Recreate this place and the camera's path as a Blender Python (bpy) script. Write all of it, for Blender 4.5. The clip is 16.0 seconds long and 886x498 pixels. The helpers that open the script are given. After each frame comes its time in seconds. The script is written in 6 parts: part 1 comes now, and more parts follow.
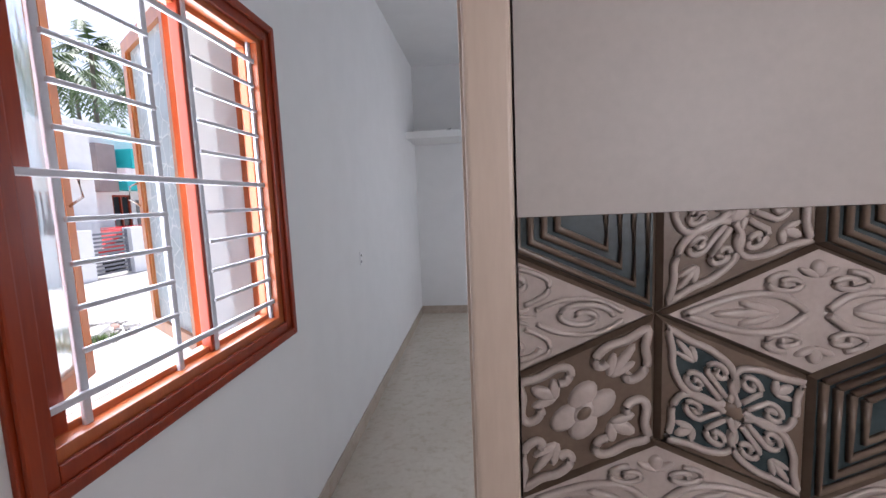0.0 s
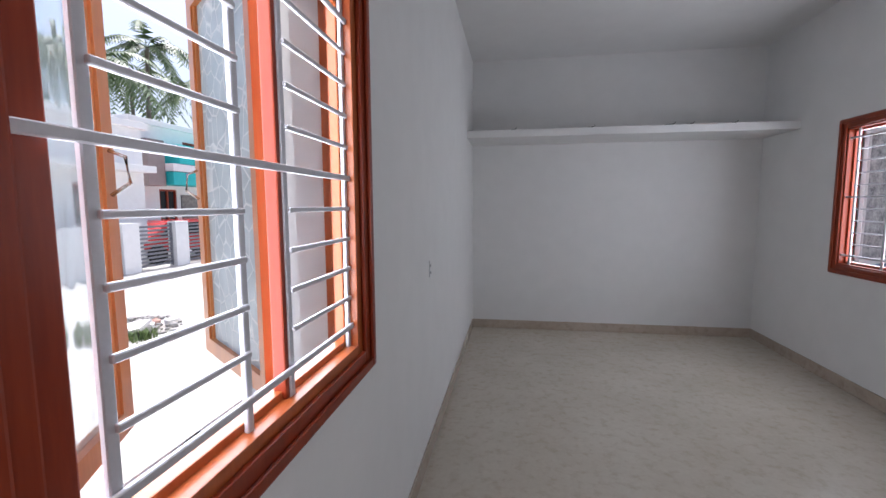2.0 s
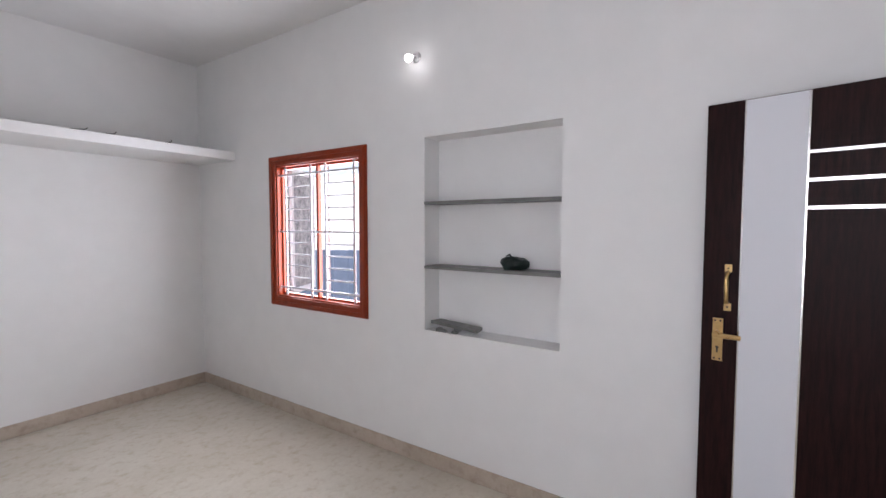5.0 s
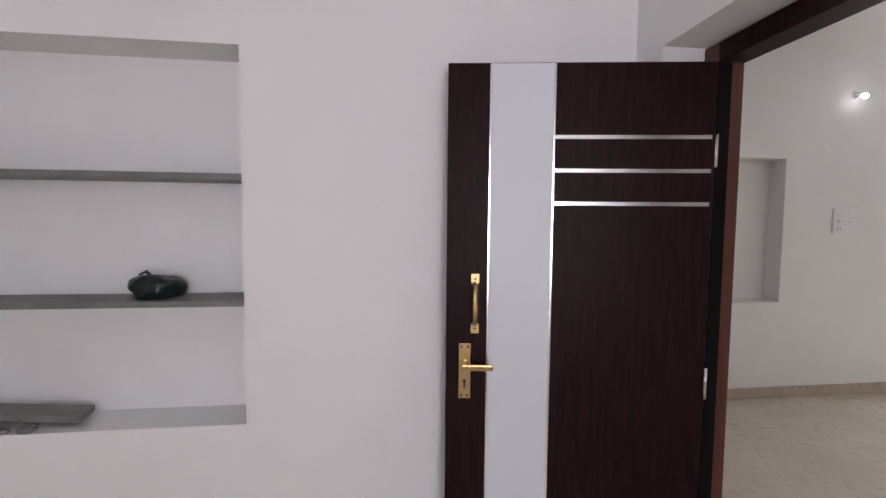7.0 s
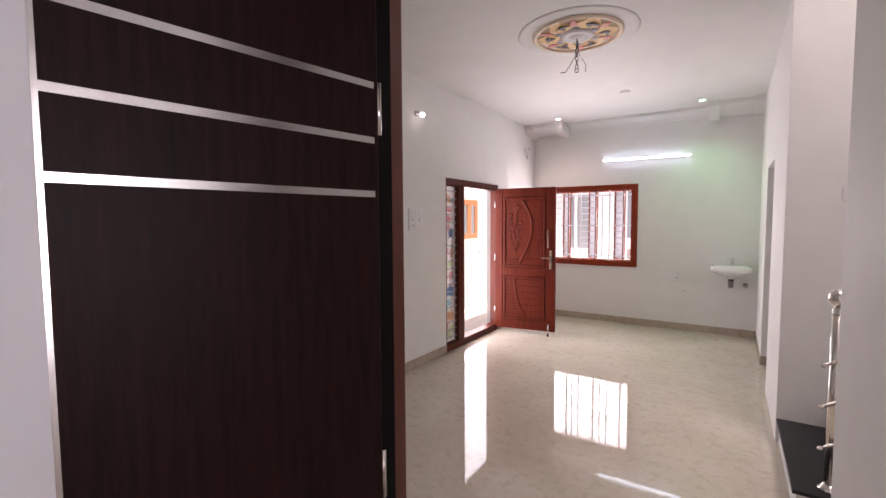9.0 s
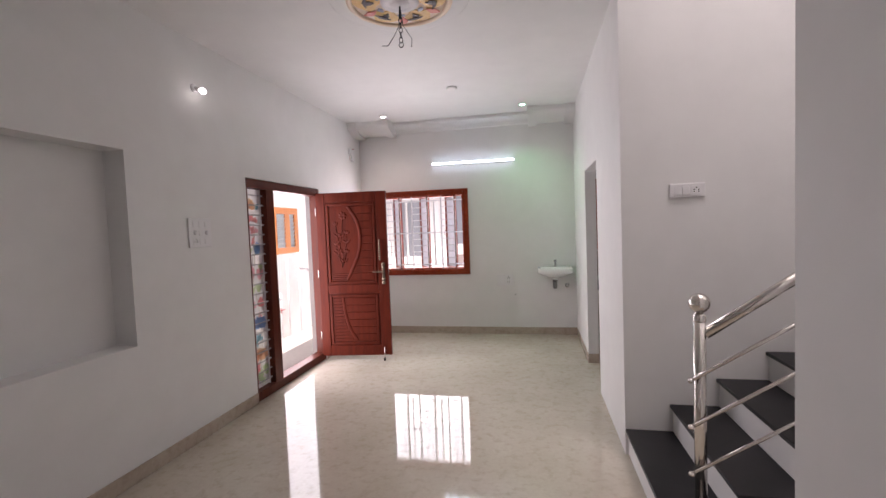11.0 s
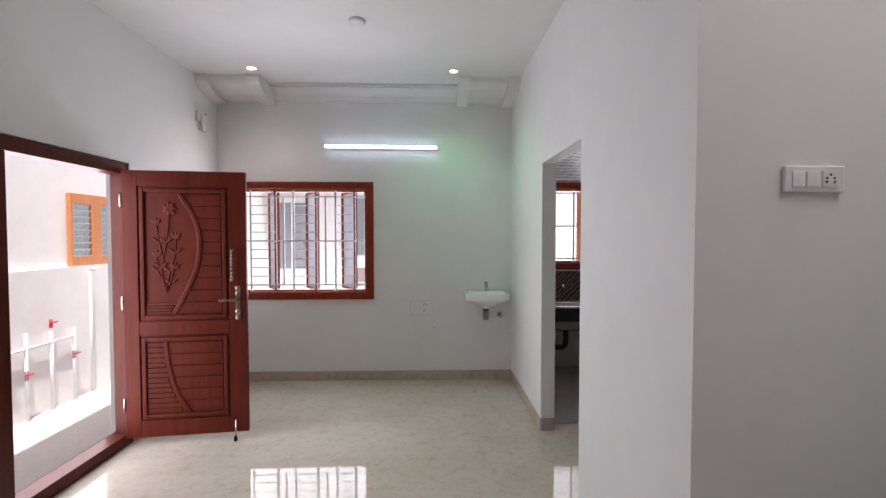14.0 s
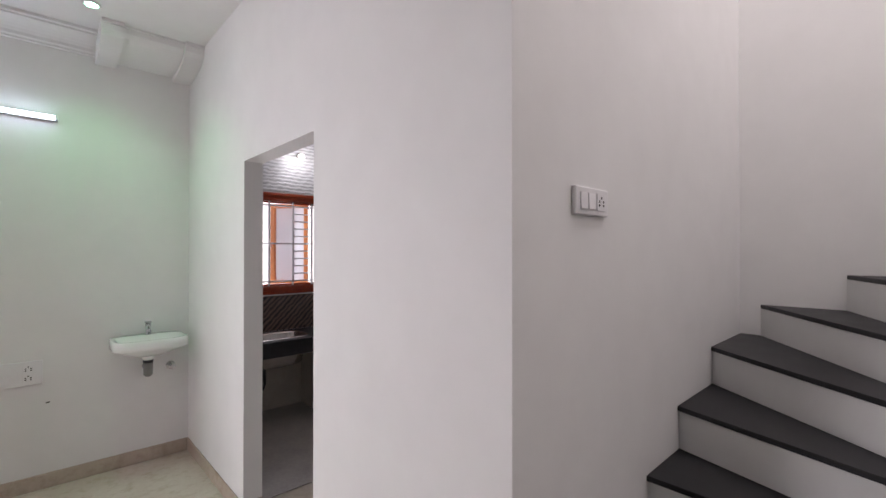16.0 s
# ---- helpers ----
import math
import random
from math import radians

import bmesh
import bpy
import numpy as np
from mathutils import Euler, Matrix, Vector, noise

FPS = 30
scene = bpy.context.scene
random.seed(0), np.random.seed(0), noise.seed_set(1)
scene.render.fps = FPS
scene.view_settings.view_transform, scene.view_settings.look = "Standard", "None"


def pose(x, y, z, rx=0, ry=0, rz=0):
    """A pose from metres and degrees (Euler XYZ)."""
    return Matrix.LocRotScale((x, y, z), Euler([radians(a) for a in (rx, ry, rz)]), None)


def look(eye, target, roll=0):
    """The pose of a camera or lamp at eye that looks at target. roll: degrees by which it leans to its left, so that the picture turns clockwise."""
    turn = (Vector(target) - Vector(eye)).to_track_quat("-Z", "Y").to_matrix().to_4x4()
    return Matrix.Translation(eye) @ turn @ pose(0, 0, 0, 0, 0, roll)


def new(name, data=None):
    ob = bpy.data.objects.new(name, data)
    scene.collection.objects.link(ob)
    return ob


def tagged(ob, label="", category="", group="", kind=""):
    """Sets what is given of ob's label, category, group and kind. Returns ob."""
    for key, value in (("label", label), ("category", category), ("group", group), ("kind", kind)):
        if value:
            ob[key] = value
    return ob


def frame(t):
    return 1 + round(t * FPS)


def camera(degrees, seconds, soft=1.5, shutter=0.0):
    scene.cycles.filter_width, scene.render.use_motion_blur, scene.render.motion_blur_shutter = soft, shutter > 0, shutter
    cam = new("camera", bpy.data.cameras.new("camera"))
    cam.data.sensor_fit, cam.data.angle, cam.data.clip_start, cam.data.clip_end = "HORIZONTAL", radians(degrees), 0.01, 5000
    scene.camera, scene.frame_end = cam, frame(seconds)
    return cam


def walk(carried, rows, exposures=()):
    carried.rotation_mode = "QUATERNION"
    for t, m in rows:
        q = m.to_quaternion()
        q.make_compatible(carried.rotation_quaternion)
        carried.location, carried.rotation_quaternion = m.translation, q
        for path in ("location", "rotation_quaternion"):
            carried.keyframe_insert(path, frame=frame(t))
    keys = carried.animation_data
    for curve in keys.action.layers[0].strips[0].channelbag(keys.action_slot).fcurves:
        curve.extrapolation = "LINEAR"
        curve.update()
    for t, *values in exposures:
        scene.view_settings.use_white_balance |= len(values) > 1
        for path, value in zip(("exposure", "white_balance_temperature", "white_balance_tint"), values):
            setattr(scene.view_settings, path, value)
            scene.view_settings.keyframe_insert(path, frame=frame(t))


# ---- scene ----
cam = camera(90.7, 16.0)
PATH = [
    (0, (0.809, -1.527, 1.466), (0.627, 0.452, 1.24), -2.4),
    (0.5, (0.781, -1.515, 1.465), (0.355, 0.428, 1.248), -1.7),
    (1, (0.696, -1.434, 1.46), (0.200, 0.492, 1.246), -0.8),
    (1.5, (0.549, -1.288, 1.464), (0.115, 0.652, 1.252), -0.5),
    (2, (0.474, -1.179, 1.466), (0.159, 0.786, 1.267), -0.3),
    (2.5, (0.464, -1.057, 1.469), (0.345, 0.931, 1.291), -0.3),
    (3, (0.459, -0.927, 1.488), (0.669, 1.054, 1.321), -0.4),
    (3.5, (0.468, -0.734, 1.527), (1.143, 1.141, 1.359), -0.4),
    (4, (0.474, -0.59, 1.576), (1.541, 1.093, 1.41), -0.4),
    (4.5, (0.608, -0.477, 1.565), (2.018, 0.936, 1.434), -0.1),
    (5, (0.808, -0.387, 1.562), (2.466, 0.726, 1.455), 0.0),
    (5.2, (0.866, -0.34, 1.58), (2.612, 0.628, 1.462), -0.1),
    (7.3, (1.72, -0.041, 1.57), (3.64, -0.588, 1.448), 0.1),
    (7.5, (1.808, -0.016, 1.573), (3.652, -0.78, 1.452), -0.3),
    (8, (1.974, -0.097, 1.57), (3.615, -1.231, 1.440), -0.7),
    (8.5, (2.129, -0.286, 1.585), (3.547, -1.69, 1.457), -0.7),
    (9, (2.25, -0.432, 1.575), (3.35, -2.098, 1.449), -0.3),
    (9.5, (2.403, -0.58, 1.585), (3.159, -2.428, 1.455), -0.3),
    (10, (2.477, -0.734, 1.579), (3.027, -2.652, 1.451), -0.7),
    (10.2, (2.489, -0.812, 1.573), (2.998, -2.741, 1.453), -1.1),
    (12.3, (2.605, -1.92, 1.562), (2.882, -3.898, 1.474), -1.0),
    (12.5, (2.636, -2.027, 1.562), (2.882, -4.009, 1.474), -0.5),
    (13, (2.708, -2.306, 1.554), (2.863, -4.299, 1.47), -0.2),
    (13.5, (2.784, -2.554, 1.551), (2.826, -4.552, 1.476), -0.0),
    (14, (2.832, -2.808, 1.553), (2.772, -4.806, 1.492), 0.0),
    (14.5, (2.874, -3.013, 1.549), (2.634, -4.998, 1.494), 0.3),
    (15, (2.924, -3.243, 1.555), (2.335, -5.154, 1.51), 0.1),
    (15.5, (2.924, -3.418, 1.559), (1.951, -5.165, 1.536), 0.1),
    (16, (2.854, -3.532, 1.58), (1.49, -4.996, 1.594), 0.0),
]
walk(cam, [(t, look(eye, target, roll)) for t, eye, target, roll in PATH],
     [(0, 1.72, 5900, 15), (1, 1.28, 5900, 13), (2, 1.40, 5950, 14), (3, 1.9, 6200, 17), (4, 2.2, 6350, 15), (5, 2.2, 6200, 16), (7.5, 2.15, 6450, 20), (8.5, 2.05, 6550, 22), (9, 2.0, 6900, 28), (10, 1.85, 6900, 29), (12.5, 1.6, 6200, 17), (14.5, 1.45, 6400, 20), (16, 1.75, 6500, 22)])

# ---- world, sun, exposure ----
world = bpy.data.worlds.new("world")
scene.world = world
world.use_nodes = True
wn = world.node_tree
sky = wn.nodes.new("ShaderNodeTexSky")
sky.sky_type = "NISHITA"
sky.sun_disc = False
sky.sun_elevation = radians(66)
sky.sun_rotation = radians(-26.6)
sky.air_density, sky.dust_density = 1.0, 5.0
wn.nodes["Background"].inputs["Strength"].default_value = 0.084
wn.links.new(sky.outputs[0], wn.nodes["Background"].inputs["Color"])

sun_data = bpy.data.lights.new("sun", "SUN")
sun_data.energy, sun_data.angle, sun_data.color = 2.15, radians(0.5), (1.0, 0.95, 0.88)
sun = new("sun", sun_data)
sun.matrix_world = look((-5, 10, 31), (0, 0, 0))


def lamp_point(name, place, watts, radius, color):
    d = bpy.data.lights.new(name, "POINT")
    d.energy, d.shadow_soft_size, d.color = watts, radius, color
    ob = new(name, d)
    ob.location = place
    return ob


def sky_lamp(name, place, aim, w, h, watts, color=(0.95, 0.97, 1.0)):
    """Added area lamp in place of the sky's light, at an opening or overhead."""
    d = bpy.data.lights.new(name, "AREA")
    d.shape, d.size, d.size_y, d.energy, d.color = "RECTANGLE", w, h, watts, color
    ob = new(name, d)
    ob.matrix_world = look(place, aim)
    return ob


sky_lamp("street_window_sky", (-0.068, -0.367, 1.548), (2.0, -0.367, 1.548), 0.88, 1.00, 7.6)
sky_lamp("side_window_sky", (3.133, 2.312, 1.512), (1.0, 2.312, 1.512), 0.90, 1.03, 8.8)
sky_lamp("entrance_sky", (5.206, -5.62, 1.045), (3.6, -5.62, 1.045), 0.84, 1.90, 9.2)
sky_lamp("hall_window_sky", (4.18, -7.572, 1.497), (4.18, -6.0, 1.497), 1.31, 1.06, 10.0)
# unseen fill lamp below the closed stairwell roof, no opening behind it
sky_lamp("stairwell_fill", (0.8, -2.9, 6.0), (2.2, -3.3, 0.0), 1.5, 1.5, 22.5, (1.0, 0.965, 0.93))
sky_lamp("kitchen_window_sky", (1.05, -8.172, 1.645), (1.05, -6.5, 1.645), 1.16, 0.91, 3.4)


# ---- materials ----
def material(name, build):
    m = bpy.data.materials.new(name)
    m.use_nodes = True
    t = m.node_tree
    b = t.nodes["Principled BSDF"]
    build(t, b)
    return m


def link(t, a, b):
    t.links.new(a, b)


def node(t, kind, **values):
    n = t.nodes.new(kind)
    for k, v in values.items():
        n.inputs[k].default_value = v
    return n


def coords(t, scale=(1, 1, 1)):
    c = t.nodes.new("ShaderNodeTexCoord")
    m = t.nodes.new("ShaderNodeMapping")
    m.inputs["Scale"].default_value = scale
    link(t, c.outputs["Object"], m.inputs["Vector"])
    return m.outputs["Vector"]


def noise_tex(t, vec, scale, detail=4.0, rough=0.55):
    n = node(t, "ShaderNodeTexNoise", Scale=scale, Detail=detail, Roughness=rough)
    link(t, vec, n.inputs["Vector"])
    return n.outputs["Fac"]


def ramp(t, fac, stops):
    r = t.nodes.new("ShaderNodeValToRGB")
    el = r.color_ramp.elements
    while len(el) < len(stops):
        el.new(0.5)
    for e, (p, c) in zip(el, stops):
        e.position, e.color = p, (*c, 1)
    link(t, fac, r.inputs["Fac"])
    return r.outputs["Color"]


def bump(t, b, height, strength, distance):
    n = node(t, "ShaderNodeBump", Strength=strength, Distance=distance)
    link(t, height, n.inputs["Height"])
    link(t, n.outputs["Normal"], b.inputs["Normal"])


def two_tone(name, c1, c2, scale, rough=0.5, fine=60.0, bump_size=0.0006, strength=0.4, metal=0.0, stretch=(1, 1, 1), rough_var=0.08, coat=0.0):
    """Colour drifting between two tones at a coarse and a fine scale, with fine relief."""
    def build(t, b):
        v = coords(t, stretch)
        n1, n2 = noise_tex(t, v, scale), noise_tex(t, v, fine)
        mix = t.nodes.new("ShaderNodeMath")
        mix.operation = "MULTIPLY_ADD"
        mix.inputs[1].default_value = 0.35
        link(t, n2, mix.inputs[0])
        k = t.nodes.new("ShaderNodeMath")
        k.operation = "MULTIPLY"
        k.inputs[1].default_value = 0.65
        link(t, n1, k.inputs[0])
        link(t, k.outputs[0], mix.inputs[2])
        link(t, ramp(t, mix.outputs[0], [(0.32, c1), (0.68, c2)]), b.inputs["Base Color"])
        r = t.nodes.new("ShaderNodeMapRange")
        r.inputs["To Min"].default_value, r.inputs["To Max"].default_value = max(rough - rough_var, 0.02), rough + rough_var
        link(t, n1, r.inputs["Value"])
        link(t, r.outputs[0], b.inputs["Roughness"])
        b.inputs["Metallic"].default_value = metal
        b.inputs["Coat Weight"].default_value = coat
        b.inputs["Coat Roughness"].default_value = 0.08
        if strength:
            bump(t, b, mix.outputs[0], strength, bump_size)
    return material(name, build)


def plain(name, color, rough=0.5, metal=0.0, **more):
    def build(t, b):
        b.inputs["Base Color"].default_value = (*color, 1)
        b.inputs["Roughness"].default_value = rough
        b.inputs["Metallic"].default_value = metal
        for k, v in more.items():
            b.inputs[k.replace("_", " ")].default_value = v
    return material(name, build)


def glow(name, color, strength):
    def build(t, b):
        b.inputs["Base Color"].default_value = (*color, 1)
        b.inputs["Emission Color"].default_value = (*color, 1)
        b.inputs["Emission Strength"].default_value = strength
    return material(name, build)


def wall_paint(name, c1, c2):
    """Matt emulsion over hand-trowelled plaster: broad unevenness and a fine roller grain."""
    def build(t, b):
        v = coords(t)
        broad, mid, fine = noise_tex(t, v, 0.9, 3), noise_tex(t, v, 5.0, 5), noise_tex(t, v, 180.0, 3)
        link(t, ramp(t, mid, [(0.25, c1), (0.75, c2)]), b.inputs["Base Color"])
        b.inputs["Roughness"].default_value = 0.62
        add = t.nodes.new("ShaderNodeMath")
        add.operation = "MULTIPLY_ADD"
        add.inputs[1].default_value = 14.0
        link(t, broad, add.inputs[0])
        link(t, fine, add.inputs[2])
        bump(t, b, add.outputs[0], 0.35, 0.0006)
    return material(name, build)


def floor_stone(name, base, dark, light, rough):
    """Polished beige vitrified tile with drifting brownish flecks."""
    def build(t, b):
        v = coords(t)
        w = noise_tex(t, v, 2.2, 6, 0.6)
        f = noise_tex(t, v, 14.0, 7, 0.62)
        s = noise_tex(t, v, 34.0, 5, 0.6)
        c1 = ramp(t, w, [(0.30, light), (0.70, base)])
        fl = ramp(t, f, [(0.50, (0, 0, 0)), (0.78, (0.8, 0.8, 0.8))])
        mx = t.nodes.new("ShaderNodeMixRGB")
        link(t, fl, mx.inputs["Fac"])
        link(t, c1, mx.inputs["Color1"])
        mx.inputs["Color2"].default_value = (*dark, 1)
        m2 = t.nodes.new("ShaderNodeMixRGB")
        m2.blend_type = "MULTIPLY"
        m2.inputs["Fac"].default_value = 0.5
        link(t, mx.outputs[0], m2.inputs["Color1"])
        link(t, ramp(t, s, [(0.3, (0.86, 0.85, 0.82)), (0.7, (1, 1, 1))]), m2.inputs["Color2"])
        link(t, m2.outputs[0], b.inputs["Base Color"])
        b.inputs["Roughness"].default_value = rough
        b.inputs["IOR"].default_value = 1.47
        bump(t, b, noise_tex(t, v, 3.5, 2), 0.05, 0.004)
    return material(name, build)


def wood(name, c1, c2, rough, axis="z", coat=0.3, grain=1.0):
    """Long-grained wood: a stretched noise along the given axis."""
    st = {"x": (1.2, 14, 14), "y": (14, 1.2, 14), "z": (14, 14, 1.2)}[axis]
    st = tuple(a * grain for a in st)
    return two_tone(name, c1, c2, 1.6, rough, 9.0, 0.0006, 0.25, stretch=st, coat=coat, rough_var=0.06)


WALL = wall_paint("wall_paint_white", (0.77, 0.765, 0.755), (0.81, 0.805, 0.795))
CEIL = wall_paint("ceiling_paint", (0.76, 0.755, 0.745), (0.80, 0.795, 0.785))
BATHPAINT = two_tone("bathroom_wall_beige", (0.40, 0.36, 0.33), (0.46, 0.42, 0.385), 8.0, 0.5, 120.0, 0.0008, 0.5)
FLOOR = floor_stone("floor_tile_beige", (0.55, 0.495, 0.41), (0.44, 0.37, 0.275), (0.63, 0.58, 0.50), 0.045)
FLOORMATT = floor_stone("floor_tile_satin", (0.55, 0.495, 0.41), (0.44, 0.37, 0.275), (0.63, 0.58, 0.50), 0.26)
SKIRT = floor_stone("skirting_tile_beige", (0.46, 0.38, 0.31), (0.35, 0.275, 0.21), (0.54, 0.46, 0.385), 0.12)
REDWOOD = wood("window_wood_red", (0.20, 0.022, 0.006), (0.30, 0.042, 0.010), 0.36, coat=0.05)
DOORWOOD = wood("door_wood_red", (0.075, 0.0095, 0.0045), (0.150, 0.023, 0.010), 0.42, coat=0.0)
DOORWOOD.node_tree.nodes["Principled BSDF"].inputs["Specular IOR Level"].default_value = 0.18
FRAMEWOOD = wood("door_frame_wood", (0.065, 0.012, 0.007), (0.13, 0.026, 0.013), 0.42, coat=0.0)
# red frame wood with the daylight on its reveals put into the colour
FRAMEDAYLIT = wood("window_frame_daylit_orange", (0.36, 0.075, 0.016), (0.48, 0.125, 0.030), 0.36, coat=0.15)
ORANGEWOOD = wood("shutter_wood_orange", (0.50, 0.17, 0.045), (0.62, 0.25, 0.08), 0.4)
WENGE = wood("dark_laminate", (0.0055, 0.0018, 0.0018), (0.026, 0.0080, 0.0078), 0.46, coat=0.0, grain=3.0)
for matt, level in ((WENGE, 0.12), (REDWOOD, 0.3), (DOORWOOD, 0.18), (FRAMEWOOD, 0.2)):
    matt.node_tree.nodes["Principled BSDF"].inputs["Specular IOR Level"].default_value = level
WENGEFRAME = wood("dark_frame_wood", (0.080, 0.017, 0.008), (0.140, 0.033, 0.015), 0.45, coat=0.0)
LAMWHITE = plain("white_laminate", (0.68, 0.69, 0.73), 0.5)
STRIP = plain("steel_inlay_strip", (0.75, 0.74, 0.74), 0.22, 1.0)
BRASS = two_tone("brass_worn", (0.50, 0.33, 0.14), (0.66, 0.47, 0.22), 20, 0.3, 90, 0.0003, 0.2, metal=1.0)
STEEL = two_tone("steel_polished", (0.62, 0.58, 0.54), (0.72, 0.69, 0.66), 9, 0.16, 70, 0.0003, 0.1, metal=1.0)
IRON = two_tone("grille_paint_silver", (0.50, 0.50, 0.53), (0.58, 0.58, 0.61), 12, 0.4, 150, 0.0004, 0.3)
GRANITE = two_tone("granite_black", (0.008, 0.008, 0.009), (0.030, 0.029, 0.031), 6, 0.48, 320, 0.0006, 0.5, rough_var=0.1)
GRANITE.node_tree.nodes["Principled BSDF"].inputs["Specular IOR Level"].default_value = 0.28
SLATE = two_tone("shelf_stone_grey", (0.11, 0.11, 0.105), (0.22, 0.22, 0.21), 9, 0.5, 160, 0.0006, 0.4)
PLASTIC = plain("switch_plastic_white", (0.80, 0.79, 0.80), 0.3)
GREYDARK = plain("dark_slot", (0.03, 0.03, 0.03), 0.6)
CERAMIC = plain("ceramic_white", (0.84, 0.86, 0.84), 0.08)
CHROME = plain("chrome", (0.52, 0.52, 0.53), 0.10, 1.0)
PVCGREY = plain("waste_pipe_grey", (0.22, 0.21, 0.20), 0.45)
PVCBLACK = plain("pipe_black", (0.015, 0.015, 0.016), 0.4)
PVCWHITE = plain("pvc_white", (0.74, 0.72, 0.71), 0.35)
PVCCREAM = two_tone("pvc_frame_cream", (0.60, 0.48, 0.385), (0.66, 0.54, 0.44), 5, 0.38, 40, 0.0003, 0.1, stretch=(8, 8, 1))
PVCGROOVE = plain("pvc_frame_tan", (0.60, 0.47, 0.37), 0.4)
# black of the door stop's rubber foot and of the rebate's shadow strip
RUBBERSHADE = plain("rubber_and_shade_black", (0.008, 0.007, 0.007), 0.85, Specular_IOR_Level=0.08)
BAG = two_tone("bag_dark_green", (0.004, 0.009, 0.008), (0.012, 0.026, 0.022), 12, 0.35, 80, 0.002, 0.6)
PAPER = two_tone("newsprint", (0.12, 0.12, 0.13), (0.62, 0.61, 0.60), 14, 0.8, 60, 0.001, 0.2)
WIRE = plain("wire_black", (0.02, 0.02, 0.02), 0.5)


def frosted():
    def build(t, b):
        v = coords(t)
        vo = node(t, "ShaderNodeTexVoronoi", Scale=16.0)
        vo.feature = "DISTANCE_TO_EDGE"
        link(t, v, vo.inputs["Vector"])
        n = noise_tex(t, v, 7.0, 4)
        w = t.nodes.new("ShaderNodeMixRGB")
        link(t, ramp(t, vo.outputs["Distance"], [(0.0, (1, 1, 1)), (0.05, (0, 0, 0))]), w.inputs["Fac"])
        link(t, ramp(t, n, [(0.3, (0.38, 0.47, 0.50)), (0.7, (0.56, 0.66, 0.69))]), w.inputs["Color1"])
        w.inputs["Color2"].default_value = (0.80, 0.86, 0.86, 1)
        link(t, w.outputs[0], b.inputs["Base Color"])
        b.inputs["Roughness"].default_value = 0.28
        b.inputs["Transmission Weight"].default_value = 0.12
        b.inputs["IOR"].default_value = 1.35
        bump(t, b, ramp(t, vo.outputs["Distance"], [(0.0, (1, 1, 1)), (0.06, (0, 0, 0))]), 0.6, 0.002)
    return material("patterned_glass", build)


PATGLASS = frosted()
def rippled():
    def build(t, b):
        v = coords(t, (3, 3, 0.7))
        b.inputs["Base Color"].default_value = (0.88, 0.94, 0.95, 1)
        b.inputs["Roughness"].default_value = 0.06
        b.inputs["Transmission Weight"].default_value = 0.9
        b.inputs["IOR"].default_value = 1.25
        bump(t, b, noise_tex(t, v, 5, 1), 0.5, 0.02)
    return material("rippled_glass", build)


RIPPLE = rippled()
GREYGLASS = two_tone("grey_obscure_glass", (0.58, 0.62, 0.68), (0.70, 0.73, 0.78), 4, 0.35, 60, 0.001, 0.3)
MILKGLASS = plain("milky_glass", (0.70, 0.73, 0.76), 0.3)
PALEGLASS = plain("far_window_glass", (0.30, 0.32, 0.35), 0.2)
ANTIQUE = two_tone("antique_brass", (0.16, 0.12, 0.08), (0.42, 0.36, 0.28), 60, 0.35, 120, 0.0006, 0.4, metal=1.0)


# ---- mesh helpers ----
def bm_box(bm, x0, x1, y0, y1, z0, z1, mi=0):
    x0, x1, y0, y1, z0, z1 = min(x0, x1), max(x0, x1), min(y0, y1), max(y0, y1), min(z0, z1), max(z0, z1)
    v = [bm.verts.new(p) for p in ((x0, y0, z0), (x1, y0, z0), (x1, y1, z0), (x0, y1, z0), (x0, y0, z1), (x1, y0, z1), (x1, y1, z1), (x0, y1, z1))]
    fs = []
    for q in ((3, 2, 1, 0), (4, 5, 6, 7), (0, 1, 5, 4), (1, 2, 6, 5), (2, 3, 7, 6), (3, 0, 4, 7)):
        f = bm.faces.new([v[i] for i in q])
        f.material_index = mi
        fs.append(f)
    return fs


def box(x0, x1, y0, y1, z0, z1, bevel=0.0, seg=2):
    bm = bmesh.new()
    bm_box(bm, x0, x1, y0, y1, z0, z1)
    if bevel:
        bmesh.ops.bevel(bm, geom=bm.edges[:], offset=bevel, segments=seg, affect="EDGES", profile=0.6)
    return bm


def bm_tube(bm, pts, r, seg=10, caps=True, r1=None, mi=0):
    """A round rod along a chain of points."""
    pts = [Vector(p) for p in pts]
    rings = []
    up = Vector((0, 0, 1))
    for i, p in enumerate(pts):
        d = (pts[min(i + 1, len(pts) - 1)] - pts[max(i - 1, 0)]).normalized()
        a = d.cross(up if abs(d.z) < 0.95 else Vector((1, 0, 0))).normalized()
        b = d.cross(a).normalized()
        k = i / max(len(pts) - 1, 1)
        rr = r if r1 is None else r + (r1 - r) * k
        rings.append([bm.verts.new(p + (a * math.cos(2 * math.pi * j / seg) + b * math.sin(2 * math.pi * j / seg)) * rr) for j in range(seg)])
    for u, w in zip(rings, rings[1:]):
        for j in range(seg):
            f = bm.faces.new((u[j], u[(j + 1) % seg], w[(j + 1) % seg], w[j]))
            f.smooth, f.material_index = True, mi
    if caps:
        bm.faces.new(list(reversed(rings[0]))).material_index = mi
        bm.faces.new(rings[-1]).material_index = mi
    return bm


def tube(pts, r, seg=10, r1=None):
    return bm_tube(bmesh.new(), pts, r, seg, True, r1)


